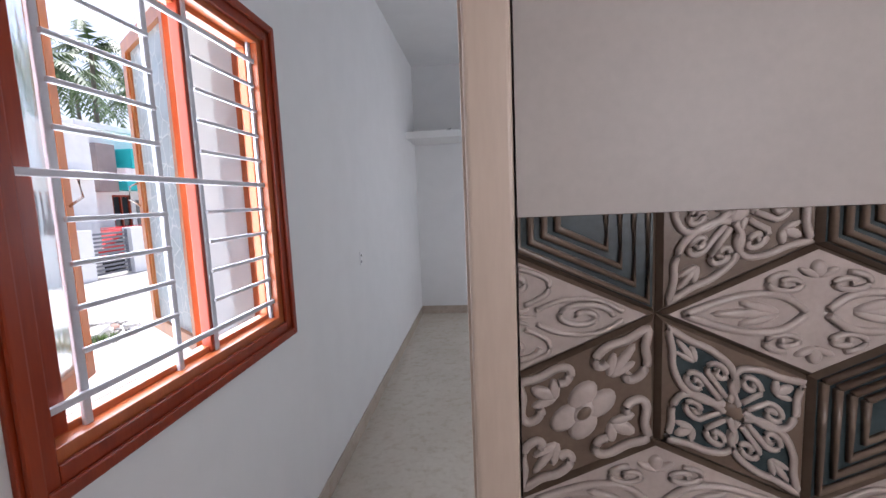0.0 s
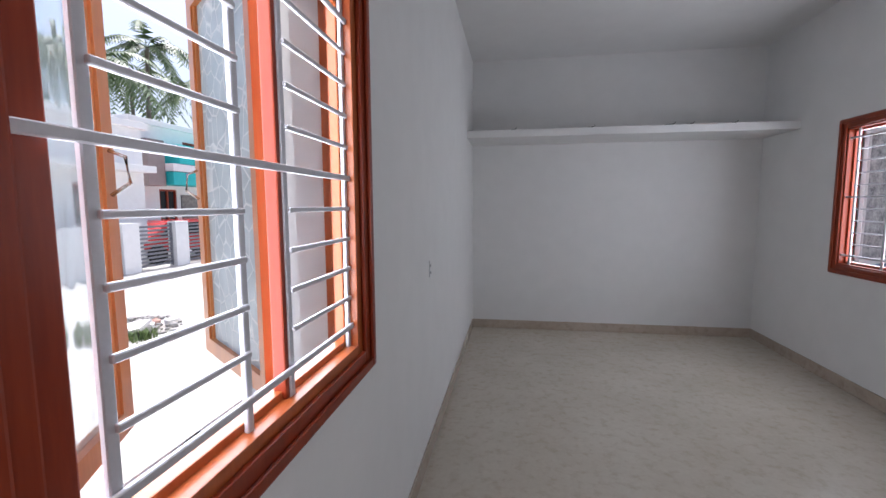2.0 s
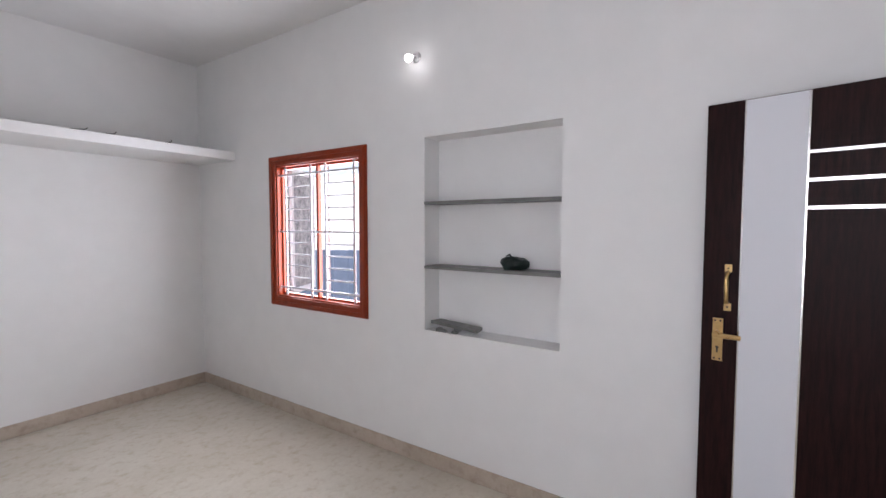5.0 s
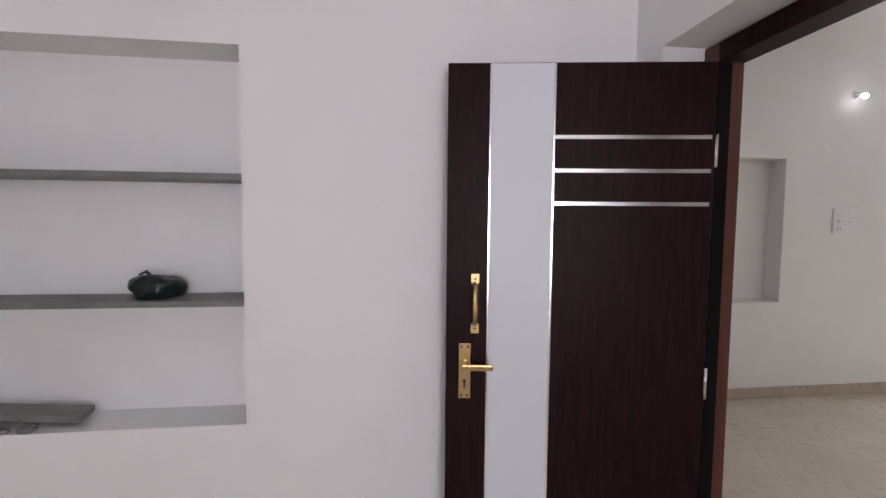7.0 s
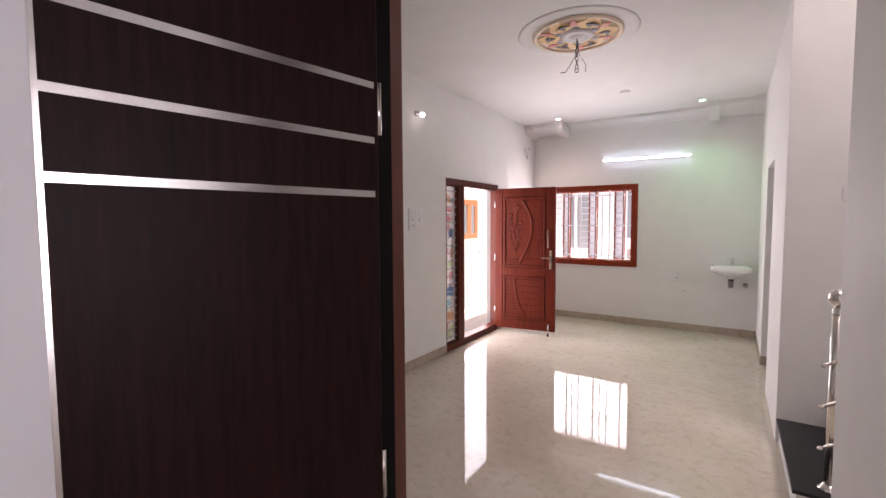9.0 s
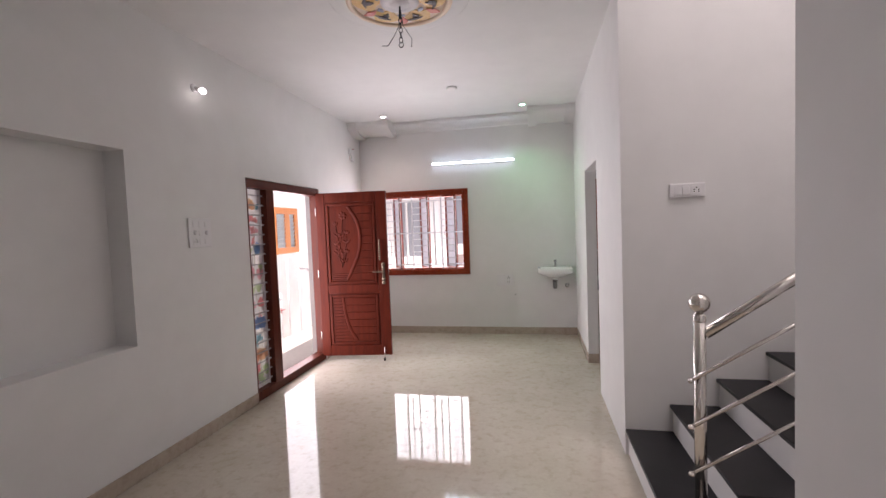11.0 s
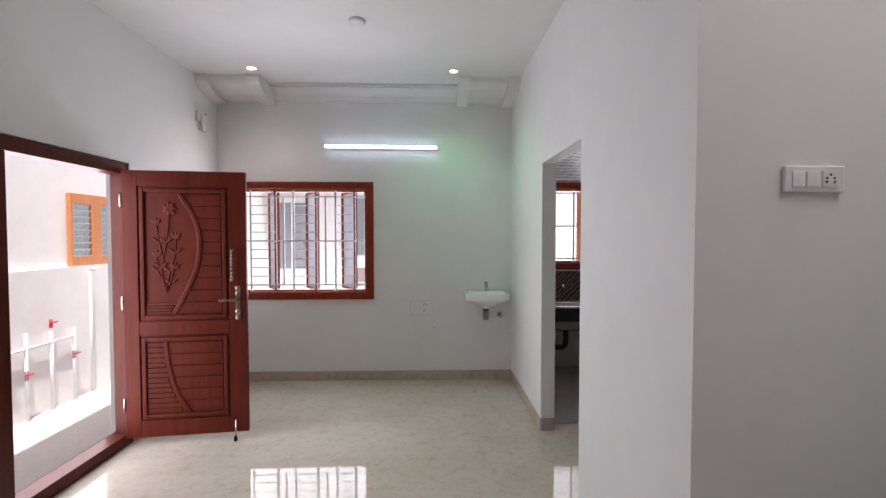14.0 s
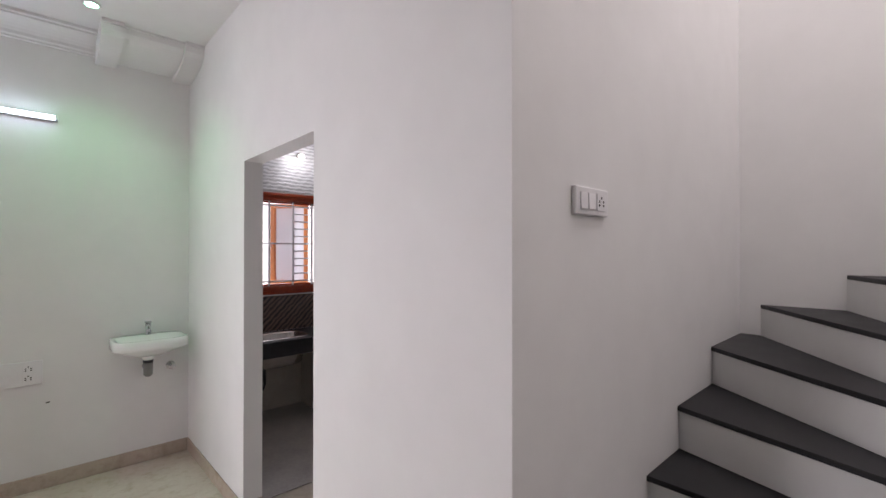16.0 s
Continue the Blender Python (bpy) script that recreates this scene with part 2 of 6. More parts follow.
def bm_lathe(bm, profile, seg=24, center=(0, 0, 0), mi=0):
    """Turns (radius, height) pairs round the z axis."""
    cx, cy, cz = center
    rings = []
    for r, z in profile:
        if r < 1e-6:
            rings.append([bm.verts.new((cx, cy, cz + z))])
        else:
            rings.append([bm.verts.new((cx + r * math.cos(2 * math.pi * j / seg), cy + r * math.sin(2 * math.pi * j / seg), cz + z)) for j in range(seg)])
    for u, w in zip(rings, rings[1:]):
        for j in range(seg):
            a, b = j, (j + 1) % seg
            if len(u) == 1 and len(w) == 1:
                continue
            if len(u) == 1:
                f = bm.faces.new((u[0], w[b], w[a]))
            elif len(w) == 1:
                f = bm.faces.new((u[a], u[b], w[0]))
            else:
                f = bm.faces.new((u[a], u[b], w[b], w[a]))
            f.smooth, f.material_index = True, mi
    return bm


def bm_prism(bm, pts, h0, h1, mi=0):
    """An upright prism over a flat outline."""
    lo = [bm.verts.new((x, y, h0)) for x, y in pts]
    hi = [bm.verts.new((x, y, h1)) for x, y in pts]
    bm.faces.new(list(reversed(lo))).material_index = mi
    bm.faces.new(hi).material_index = mi
    n = len(pts)
    for i in range(n):
        bm.faces.new((lo[i], lo[(i + 1) % n], hi[(i + 1) % n], hi[i])).material_index = mi
    bmesh.ops.recalc_face_normals(bm, faces=bm.faces[:])
    return bm


def obj(name, bm, mats, parent=None, m=None):
    me = bpy.data.meshes.new(name)
    bm.normal_update()
    bm.to_mesh(me)
    bm.free()
    for x in (mats if isinstance(mats, (list, tuple)) else [mats]):
        me.materials.append(x)
    ob = new(name, me)
    if parent is not None:
        ob.parent = parent
    if m is not None:
        ob.matrix_basis = m
    return ob


def part(name, bm, mat, parent, label="", m=None):
    ob = obj(name, bm, mat, parent, m)
    return tagged(ob, label) if label else ob


def thing(name, m, label, category, group="", kind=""):
    ob = new(name)
    ob.empty_display_size = 0.1
    ob.matrix_basis = m
    return tagged(ob, label, category, group, kind)


def structure(name, bm, mats, label, category):
    return tagged(obj(name, bm, mats), label, category, "", "structure")


def block(x0, x1, y0, y1, z0, z1, cuts=()):
    """A solid with box-shaped openings or recesses cut out of it."""
    def marks(lo, hi, k):
        s = {lo, hi}
        for c in cuts:
            for q in c[2 * k:2 * k + 2]:
                if lo < q < hi:
                    s.add(q)
        return sorted(s)
    X, Y, Z = marks(x0, x1, 0), marks(y0, y1, 1), marks(z0, z1, 2)

    def solid(i, j, k):
        if not (0 <= i < len(X) - 1 and 0 <= j < len(Y) - 1 and 0 <= k < len(Z) - 1):
            return False
        a, b, c = (X[i] + X[i + 1]) / 2, (Y[j] + Y[j + 1]) / 2, (Z[k] + Z[k + 1]) / 2
        return not any(q[0] < a < q[1] and q[2] < b < q[3] and q[4] < c < q[5] for q in cuts)
    bm = bmesh.new()
    verts = {}

    def v(i, j, k):
        if (i, j, k) not in verts:
            verts[i, j, k] = bm.verts.new((X[i], Y[j], Z[k]))
        return verts[i, j, k]
    for i in range(len(X) - 1):
        for j in range(len(Y) - 1):
            for k in range(len(Z) - 1):
                if not solid(i, j, k):
                    continue
                if not solid(i - 1, j, k):
                    bm.faces.new((v(i, j, k), v(i, j, k + 1), v(i, j + 1, k + 1), v(i, j + 1, k)))
                if not solid(i + 1, j, k):
                    bm.faces.new((v(i + 1, j, k), v(i + 1, j + 1, k), v(i + 1, j + 1, k + 1), v(i + 1, j, k + 1)))
                if not solid(i, j - 1, k):
                    bm.faces.new((v(i, j, k), v(i + 1, j, k), v(i + 1, j, k + 1), v(i, j, k + 1)))
                if not solid(i, j + 1, k):
                    bm.faces.new((v(i, j + 1, k), v(i, j + 1, k + 1), v(i + 1, j + 1, k + 1), v(i + 1, j + 1, k)))
                if not solid(i, j, k - 1):
                    bm.faces.new((v(i, j, k), v(i, j + 1, k), v(i + 1, j + 1, k), v(i + 1, j, k)))
                if not solid(i, j, k + 1):
                    bm.faces.new((v(i, j, k + 1), v(i + 1, j, k + 1), v(i + 1, j + 1, k + 1), v(i, j + 1, k + 1)))
    return bm


# ---- plan, in metres ----
BX, BN, BS = 3.065, 4.0, -0.952          # bedroom: east face, north face, south face
HW, HE, HS, HN = 1.95, 5.06, -7.5, -1.18  # hall: west, east, south, north faces
SW, SX = -4.24, -0.24                   # stair: south face, west face
CH = 3.09                               # ceiling height
WWIN = (-0.914, 0.18, 0.945, 2.150)      # bedroom street window: y, y, z, z
EWIN = (1.762, 2.862, 0.90, 2.125)
SWIN = (3.43, 4.93, 0.872, 2.122)
KWIN = (0.45, 1.65, 1.15, 2.185)
MDOOR = (-6.14, -4.752, 0.0, 2.09)
E1 = 0.012

# ---- structure ----
# first cut: unseen opening added to let daylight into the bathroom
structure("wall_west", block(-0.23, 0, -2.30, 4.23, -0.4, 3.2, [(-1, 1, -2.1, -1.35, 1.35, 2.35), (-1, 1, WWIN[0] + E1, WWIN[1] - E1, WWIN[2] + E1, WWIN[3] - E1)]), WALL, "white painted plaster wall with a window opening", "wall")
structure("wall_north", block(0, 3.29, BN, 4.23, -0.4, 3.2), WALL, "plain white painted plaster wall", "wall")
structure("wall_east", block(BX, 3.29, HN, BN, -0.4, 3.2, [(3, 3.5, EWIN[0] + E1, EWIN[1] - E1, EWIN[2] + E1, EWIN[3] - E1), (3, BX + 0.165, 0.38, 1.27, 0.89, 2.118)]), WALL, "white wall with window opening and shelf niche", "wall")
structure("wall_south", block(0, BX, HN, BS, -0.4, 3.2, [(-0.01, 0.836, -2, 0, -1, 2.1), (HW, 2.913, -2, 0, -1, 2.13)]), WALL, "white wall with two door openings", "wall")
structure("wall_bath_return", block(0, 0.073, HN, -1.062, -0.4, 2.1), WALL, "narrow white wall return beside the bathroom frame", "wall")
structure("wall_hall_north", block(3.29, 5.29, HN, HN + 0.2, -0.4, 3.2), WALL, "plain white painted plaster wall", "wall")
structure("wall_hall_east", block(HE, 5.29, HS - 0.23, HN, -0.4, 3.2, [(5, 6, MDOOR[0], MDOOR[1], -1, MDOOR[3]), (HE + 0.135, 6, MDOOR[0] - 0.08, MDOOR[0], -1, MDOOR[3]), (5, HE + 0.165, -3.55, -2.66, 0.87, 2.14)]), WALL, "white wall with entrance opening and recessed niche", "wall")
structure("wall_hall_south", block(HW, HE, HS - 0.23, HS, -0.4, 3.2, [(SWIN[0] + E1, SWIN[1] - E1, -9, -7, SWIN[2] + E1, SWIN[3] - E1)]), WALL, "white wall with a wide window opening", "wall")
structure("wall_hall_west", block(HW - 0.11, HW, -8.18, SW, -0.4, 3.2, [(1, 3, -6.23, -5.345, -1, 2.12)]), WALL, "white wall with an open kitchen doorway", "wall")
structure("wall_bath_east", block(HW - 0.12, HW, -2.30, HN, -0.4, 3.2), WALL, "plain white painted plaster wall", "wall")
structure("wall_bath_south", block(0, HW - 0.12, -2.30, -2.18, -0.4, 3.2), WALL, "plain white painted plaster wall", "wall")
structure("wall_stair_south", block(SX, HW - 0.11, SW - 0.12, SW, -0.4, 6.2), WALL, "tall white painted stairwell wall", "wall")
structure("wall_stair_west", block(SX - 0.23, SX, -8.18, -1.2, -0.4, 6.2, []), WALL, "tall white painted stairwell wall", "wall")
structure("wall_upper_east", block(HW, HW + 0.12, SW - 0.12, -1.2, 3.2, 6.2, []), WALL, "plain white upper stairwell wall", "wall")
structure("wall_upper_north", block(SX, HW, -1.32, -1.2, 3.2, 6.2), WALL, "plain white upper stairwell wall", "wall")
structure("wall_upper_south", block(HW - 0.11, HW, SW - 0.12, SW, 3.2, 6.2), WALL, "plain white upper stairwell wall", "wall")
structure("roof_upper", block(SX - 0.3, HW + 0.2, SW - 0.2, -1.1, 6.2, 6.35), CEIL, "flat white concrete roof slab", "roof")
structure("wall_kitchen_south", block(SX, HW - 0.11, -8.18, -7.95, -0.4, 3.2, [(KWIN[0] + E1, KWIN[1] - E1, -9, -7, KWIN[2] + E1, KWIN[3] - E1)]), WALL, "kitchen end wall with a window opening", "wall")

structure("ceiling_bedroom", block(0, BX, BS, BN, CH, CH + 0.1), CEIL, "plain white painted ceiling", "ceiling")
structure("ceiling_bathroom", block(0, HW - 0.12, -2.18, HN, 2.7, 2.8), CEIL, "plain white painted ceiling", "ceiling")
structure("ceiling_hall", block(HW, HE, HS, HN, CH, CH + 0.1), CEIL, "plain white painted ceiling", "ceiling")
structure("ceiling_kitchen", block(SX, HW - 0.11, -7.95, SW - 0.12, CH - 0.1, CH), CEIL, "plain white painted ceiling", "ceiling")
# out of view, laid over the ceilings to stop sky light leaking in
structure("roof_slab", block(-0.23, 5.29, HS - 0.23, 4.23, 3.2, 3.35, [(SX, HW, SW - 0.12, -1.2, 3, 4)]), CEIL, "unseen flat roof slab that keeps sky light out", "roof")
structure("floor", block(SX, 5.06, -8.0, HN, -0.15, 0.0), FLOOR, "polished beige mottled vitrified tile floor", "floor")
structure("floor_bedroom", block(0, BX, HN, BN, -0.15, 0.0), FLOORMATT, "satin beige mottled vitrified tile floor", "floor")
structure("doorstep", block(HE, 5.29, MDOOR[0], MDOOR[1], -0.15, -0.004), FLOOR, "beige stone strip under the entrance frame", "floor")


def skirting(x0, x1, y0, y1):
    structure("baseboard", box(x0, x1, y0, y1, 0.001, 0.1, 0.003, 1), SKIRT, "beige mottled tile skirting along the wall", "baseboard")


SK = 0.011
skirting(0, SK, BS, BN)
skirting(SK, BX - SK, BN - SK, BN)
skirting(BX - SK, BX, BS, BN)
skirting(0.93, HW, BS, BS + SK)
skirting(HE - SK, HE, MDOOR[1] + 0.002, HN)
skirting(HE - SK, HE, HS, MDOOR[0] - 0.002)
skirting(HW + SK, HE - SK, HS, HS + SK)
skirting(HW, HW + SK, HS, -6.23)
skirting(HW - 0.11, HW, -6.23, -6.23 + SK)
skirting(3.0, HE - SK, HN - SK, HN)


# ---- windows ----
def grille_window(name, m, w, h, label, mullions, uprights, ladders, shutters, glass=None, mull=0.022, shutter_wood=None, inner=None, spread=(0, 0, 0, 0), mull_wood=None):
    """A barred wooden window. Local x runs along the wall, y outwards from its inner face, z up from the frame's foot."""
    glass = glass or PATGLASS
    win = thing(name, m, label, "window", "", "structure")
    fw, arch, dep = 0.075, 0.085, 0.10
    hw = w / 2

    def ring(nm, x0, x1, z0, z1, y0, y1, wd, bev, wood_look=REDWOOD):
        for n2, b in (("jamb", (x0, x0 + wd, y0, y1, z0, z1)), ("jamb", (x1 - wd, x1, y0, y1, z0, z1)), ("head", (x0 + wd, x1 - wd, y0, y1, z1 - wd, z1)), ("sill", (x0 + wd, x1 - wd, y0, y1, z0, z0 + wd))):
            part(nm + n2, box(*b, bev, 2), wood_look, win)
    # moulded trim proud of the plaster in two steps, and the deep frame behind it
    o0, o1, p0, p1 = -hw + spread[0], hw + spread[1], spread[2], h + spread[3]
    ring("trim_", o0, o1, p0, p1, -0.014, -0.0005, arch - 0.012, 0.004)
    ring("lip_", o0 + 0.008, o1 - 0.008, p0 + 0.008, p1 - 0.008, -0.026, -0.0145, 0.03, 0.005)
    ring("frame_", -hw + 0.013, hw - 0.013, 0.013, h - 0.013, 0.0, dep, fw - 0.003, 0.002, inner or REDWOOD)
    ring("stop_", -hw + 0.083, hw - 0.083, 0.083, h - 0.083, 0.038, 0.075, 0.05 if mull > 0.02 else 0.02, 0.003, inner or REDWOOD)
    i0, i1, k0, k1 = -hw + arch + 0.001, hw - arch - 0.001, arch + 0.001, h - arch - 0.001
    for x in mullions:
        part("mullion", box(x - mull, x + mull, 0.028, 0.060, k0 - 0.004, k1 + 0.004, 0.004), mull_wood or REDWOOD, win)
    gy = 0.018
    zb, zm, zt = h * 0.125, h * 0.5, h * 0.875
    bars = [(i0 - 0.012, i1 + 0.012, z, 0.016) for z in (zb, zm, zt)]
    for a, b, z, t in bars:
        part("grille_bar", box(a, b, gy - 0.005, gy + 0.005, z - 0.008, z + 0.008, 0.002, 1), IRON, win)
    for x, a, b in uprights:
        part("grille_upright", box(x - 0.010, x + 0.010, gy - 0.0052 + 0.011, gy + 0.0165, k0 + a * (k1 - k0) - 0.004, k0 + b * (k1 - k0) + 0.004, 0.002, 1), IRON, win)
    for a, b in ladders:
        for z0, z1 in ((zb, zm), (zm, zt)):
            for k in range(1, 5):
                z = z0 + (z1 - z0) * k / 5
                part("grille_rung", box(a, b, gy - 0.004, gy + 0.005, z - 0.006, z + 0.006, 0.002, 1), IRON, win)
    for hinge, width, angle, *own in shutters:
        own_wood, own_glass = own[:2] if own else (shutter_wood or ORANGEWOOD, glass)
        hinge_depth = own[2] if len(own) > 2 else dep + 0.02
        sh = new("shutter")
        sh.parent = win
        sh.matrix_basis = pose(hinge, hinge_depth, 0, 0, 0, angle)
        s = 1 if width > 0 else -1
        a = abs(width)
        z0, z1, st, hs = k0 - 0.01, k1 + 0.01, 0.045 if mull > 0.012 else 0.026, 0.030 if mull > 0.012 else 0.022
        bmf = bmesh.new()
        for b in ((0, hs, z0, z1), (a - st, a, z0, z1), (hs, a - st, z1 - st, z1), (hs, a - st, z0, z0 + st)):
            bm_box(bmf, s * b[0], s * b[1], -0.016, 0.016, b[2], b[3])
        for b in ((hs, hs + 0.012, z0 + st, z1 - st), (a - st - 0.012, a - st, z0 + st, z1 - st)):
            bm_box(bmf, s * b[0], s * b[1], -0.010, 0.010, b[2], b[3])
        part("shutter_frame", bmf, own_wood, sh)
        bmg = bmesh.new()
        bm_box(bmg, s * (hs + 0.012), s * (a - st - 0.012), -0.002, 0.002, z0 + st, z1 - st)
        g = part("pane", bmg, own_glass, sh, "patterned obscure glass pane")
        g.visible_shadow = False
        bmh = bmesh.new()
        bm_tube(bmh, [(s * (a - 0.028), -0.018, h * 0.52), (s * (a - 0.028), -0.045, h * 0.51), (s * (a - 0.028), -0.05, h * 0.47), (s * (a - 0.028), -0.018, h * 0.45)], 0.004, 6)
        part("pull_handle", bmh, STEEL, sh, "small bent steel pull")
    return win


# street window of the bedroom
street_window = grille_window("window_1", pose(0, (WWIN[0] + WWIN[1]) / 2, WWIN[2], 0, 0, 90), WWIN[1] - WWIN[0], WWIN[3] - WWIN[2], "red-brown wooden window with silver bars, shutters open outwards",
              [0.086], [(-0.356, -0.04, 1.04), (-0.068, -0.04, 1.04), (0.097, -0.04, 1.04), (0.454, -0.04, 1.04)], [(-0.356, -0.068), (0.097, 0.454)],
              [(-0.462, 0.43, 25, ORANGEWOOD, RIPPLE), (0.100, -0.485, -128, ORANGEWOOD, PATGLASS, 0.078)], mull=0.013, inner=FRAMEDAYLIT, spread=(0.009, 0.023, -0.015, 0.009))
part("stop_jamb", box(-0.443, -0.392, 0.036, 0.064, 0.088, 1.117, 0.003), REDWOOD, street_window)
grille_window("window_2", pose(BX, (EWIN[0] + EWIN[1]) / 2, EWIN[2], 0, 0, -90), 1.10, EWIN[3] - EWIN[2], "red-brown wooden window with silver bars, one shutter papered over",
              [-0.01], [(-0.395, -0.04, 1.04), (-0.085, -0.04, 1.04), (0.085, -0.04, 1.04), (0.39, -0.04, 1.04)], [(-0.395, -0.085), (0.085, 0.39)],
              [(-0.455, 0.44, 116, PVCWHITE, PAPER), (0.0, 0.44, 138, PVCWHITE, PATGLASS)], mull=0.013)
SWC = (SWIN[0] + SWIN[1]) / 2
grille_window("window_3", pose(SWC, HS, SWIN[2], 0, 0, 180), SWIN[1] - SWIN[0], SWIN[3] - SWIN[2], "wide red-brown wooden window with silver bars, three open shutters",
              [SWC - 3.64, SWC - 4.05, SWC - 4.48], [(SWC - x, -0.04, 1.04) for x in (3.84, 4.285, 4.735)] + [(SWC - x, 0.06, 0.92) for x in (3.945, 4.39)],
              [(SWC - 3.84, SWC - 3.64), (SWC - 4.285, SWC - 4.05), (SWC - 4.735, SWC - 4.48)],
              [(SWC - 3.64, -0.38, -57), (SWC - 4.05, -0.38, -57), (SWC - 4.48, -0.38, -57)], mull=0.010, shutter_wood=REDWOOD, glass=GREYGLASS, mull_wood=FRAMEWOOD)
KC = (KWIN[0] + KWIN[1]) / 2
grille_window("window_4", pose(KC, -7.95, KWIN[2], 0, 0, 180), KWIN[1] - KWIN[0], KWIN[3] - KWIN[2], "dark red kitchen window with black bars and orange shutter",
              [], [(KC - 1.12, -0.04, 1.04), (KC - 0.87, -0.04, 1.04), (KC - 0.66, -0.04, 1.04)], [(KC - 0.87, KC - 0.66)],
              [(KC - 0.66, -0.42, -48)], mull=0.014, glass=MILKGLASS)


# ---- doors ----
def bedroom_door():
    fr = thing("door_frame", pose(0, 0, 0), "dark brown wooden door frame in the bedroom doorway", "door frame", "", "structure")
    y0, y1 = HN - 0.004, HN + 0.085
    part("post", box(2.848, 2.912, y0, y1, 0.0, 2.126, 0.004), WENGEFRAME, fr)
    part("post", box(HW + 0.002, 2.005, y0, y1, 0.0, 2.126, 0.004), WENGEFRAME, fr)
    part("head", box(2.005, 2.848, y0, y1, 2.066, 2.126, 0.004), WENGE, fr)
    # thin black strip put in for the shadow in the rebate
    part("rebate_shade", box(2.8425, 2.8475, HN + 0.042, y1 - 0.001, 0.0, 2.064), RUBBERSHADE, fr, "black strip in place of the rebate's shadow")
    # leaf: hinged on the east post, swung a little past square into the bedroom
    door = thing("door_1", pose(2.844, -1.084, 0.012, 0, 0, 90 - 9.5), "open dark brown laminate door with a white stripe and steel inlays", "door", "", "structure")
    L, T, H = 0.82, 0.034, 2.048
    a, b = L - 0.135, L - 0.333        # the white stripe lies between these
    part("leaf", box(0, L, -T / 2, T / 2, 0, H, 0.002, 1), WENGE, door)
    y = T / 2
    part("stripe", box(b + 0.006, a, y - 0.001, y + 0.0025, 0.003, H - 0.003, 0.0006, 1), LAMWHITE, door, "glossy white laminate stripe")
    part("inlay", box(b, b + 0.006, y - 0.001, y + 0.003, 0.003, H - 0.003), STRIP, door, "upright steel inlay")
    part("inlay", box(a, a + 0.005, y - 0.001, y + 0.003, 0.003, H - 0.003), STRIP, door, "upright steel inlay")
    for z in (1.821, 1.718, 1.616):
        part("inlay", box(0.012, b, y - 0.001, y + 0.003, z - 0.006, z + 0.006), STRIP, door, "level steel inlay")
    # lever set on its back plate, with keyhole and screws
    plate = part("lock_plate", box(L - 0.080, L - 0.042, y, y + 0.005, 0.985, 1.165, 0.002), BRASS, door, "brass lock plate")
    bm = bmesh.new()
    bm_tube(bm, [(L - 0.061, y + 0.005, 1.105), (L - 0.061, y + 0.05, 1.105)], 0.010, 12)
    part("spindle", bm, BRASS, plate)
    part("lever", box(L - 0.150, L - 0.050, y + 0.044, y + 0.056, 1.092, 1.112, 0.005), BRASS, plate)
    bm = bmesh.new()
    bm_box(bm, L - 0.064, L - 0.058, y + 0.005, y + 0.0062, 1.02, 1.038)
    bm_tube(bm, [(L - 0.061, y + 0.004, 1.042), (L - 0.061, y + 0.0062, 1.042)], 0.006, 10)
    part("keyhole", bm, GREYDARK, plate)
    for dx, z in ((-0.071, 0.995), (-0.051, 0.995), (-0.071, 1.155), (-0.051, 1.155)):
        part("screw", tube([(L + dx, y + 0.004, z), (L + dx, y + 0.0065, z)], 0.004, 8), GREYDARK, plate)
    # bow pull above
    pull = new("pull_handle")
    pull.parent = door
    tagged(pull, "brass bow pull handle")
    x = L - 0.092
    for z in (1.215, 1.375):
        part("rose", box(x - 0.013, x + 0.013, y, y + 0.004, z - 0.016, z + 0.016, 0.0015), BRASS, pull)
        part("screw", tube([(x, y + 0.003, z), (x, y + 0.0055, z)], 0.004, 8), GREYDARK, pull)
    part("bow", tube([(x, y + 0.003, 1.23), (x, y + 0.028, 1.236), (x, y + 0.034, 1.26), (x, y + 0.036, 1.295), (x, y + 0.034, 1.33), (x, y + 0.028, 1.354), (x, y + 0.003, 1.36)], 0.008, 10), BRASS, pull)
    for z in (0.3, 1.05, 1.78):
        part("hinge", tube([(-0.004, y - 0.004, z - 0.05), (-0.004, y - 0.004, z + 0.05)], 0.006, 8), STEEL, door)


bedroom_door()


def bath_frame():
    fr = thing("door_frame", pose(0, 0, 0), "cream moulded plastic frame of the bathroom doorway", "door frame", "", "structure")
    z1 = 2.1
    for s, xo, nm in ((1, 0.834, "post"), (-1, 0.074, "post")):
        # stepped section: broad flat, tan groove, rounded bead towards the bathroom
        part(nm, box(xo - s * (0.042 if s > 0 else 0.060), xo, -1.085, -1.058, 0, z1, 0.002), PVCCREAM, fr)
        part("groove_strip", box(xo - s * 0.0405, xo, -1.105, -1.085, 0, z1, 0.001), PVCGROOVE, fr)
        part("flat_strip", box(xo - s * 0.0395, xo, -1.162, -1.105, 0, z1, 0.0015), PVCCREAM, fr)
        part("edge_bead", box(xo - s * 0.036, xo, -1.193, -1.1625, 0, z1, 0.004, 3), PVCCREAM, fr)
    part("head", box(0.1345, 0.7895, -1.162, -1.058, z1 - 0.06, z1 - 0.001, 0.004), PVCCREAM, fr)


bath_frame()


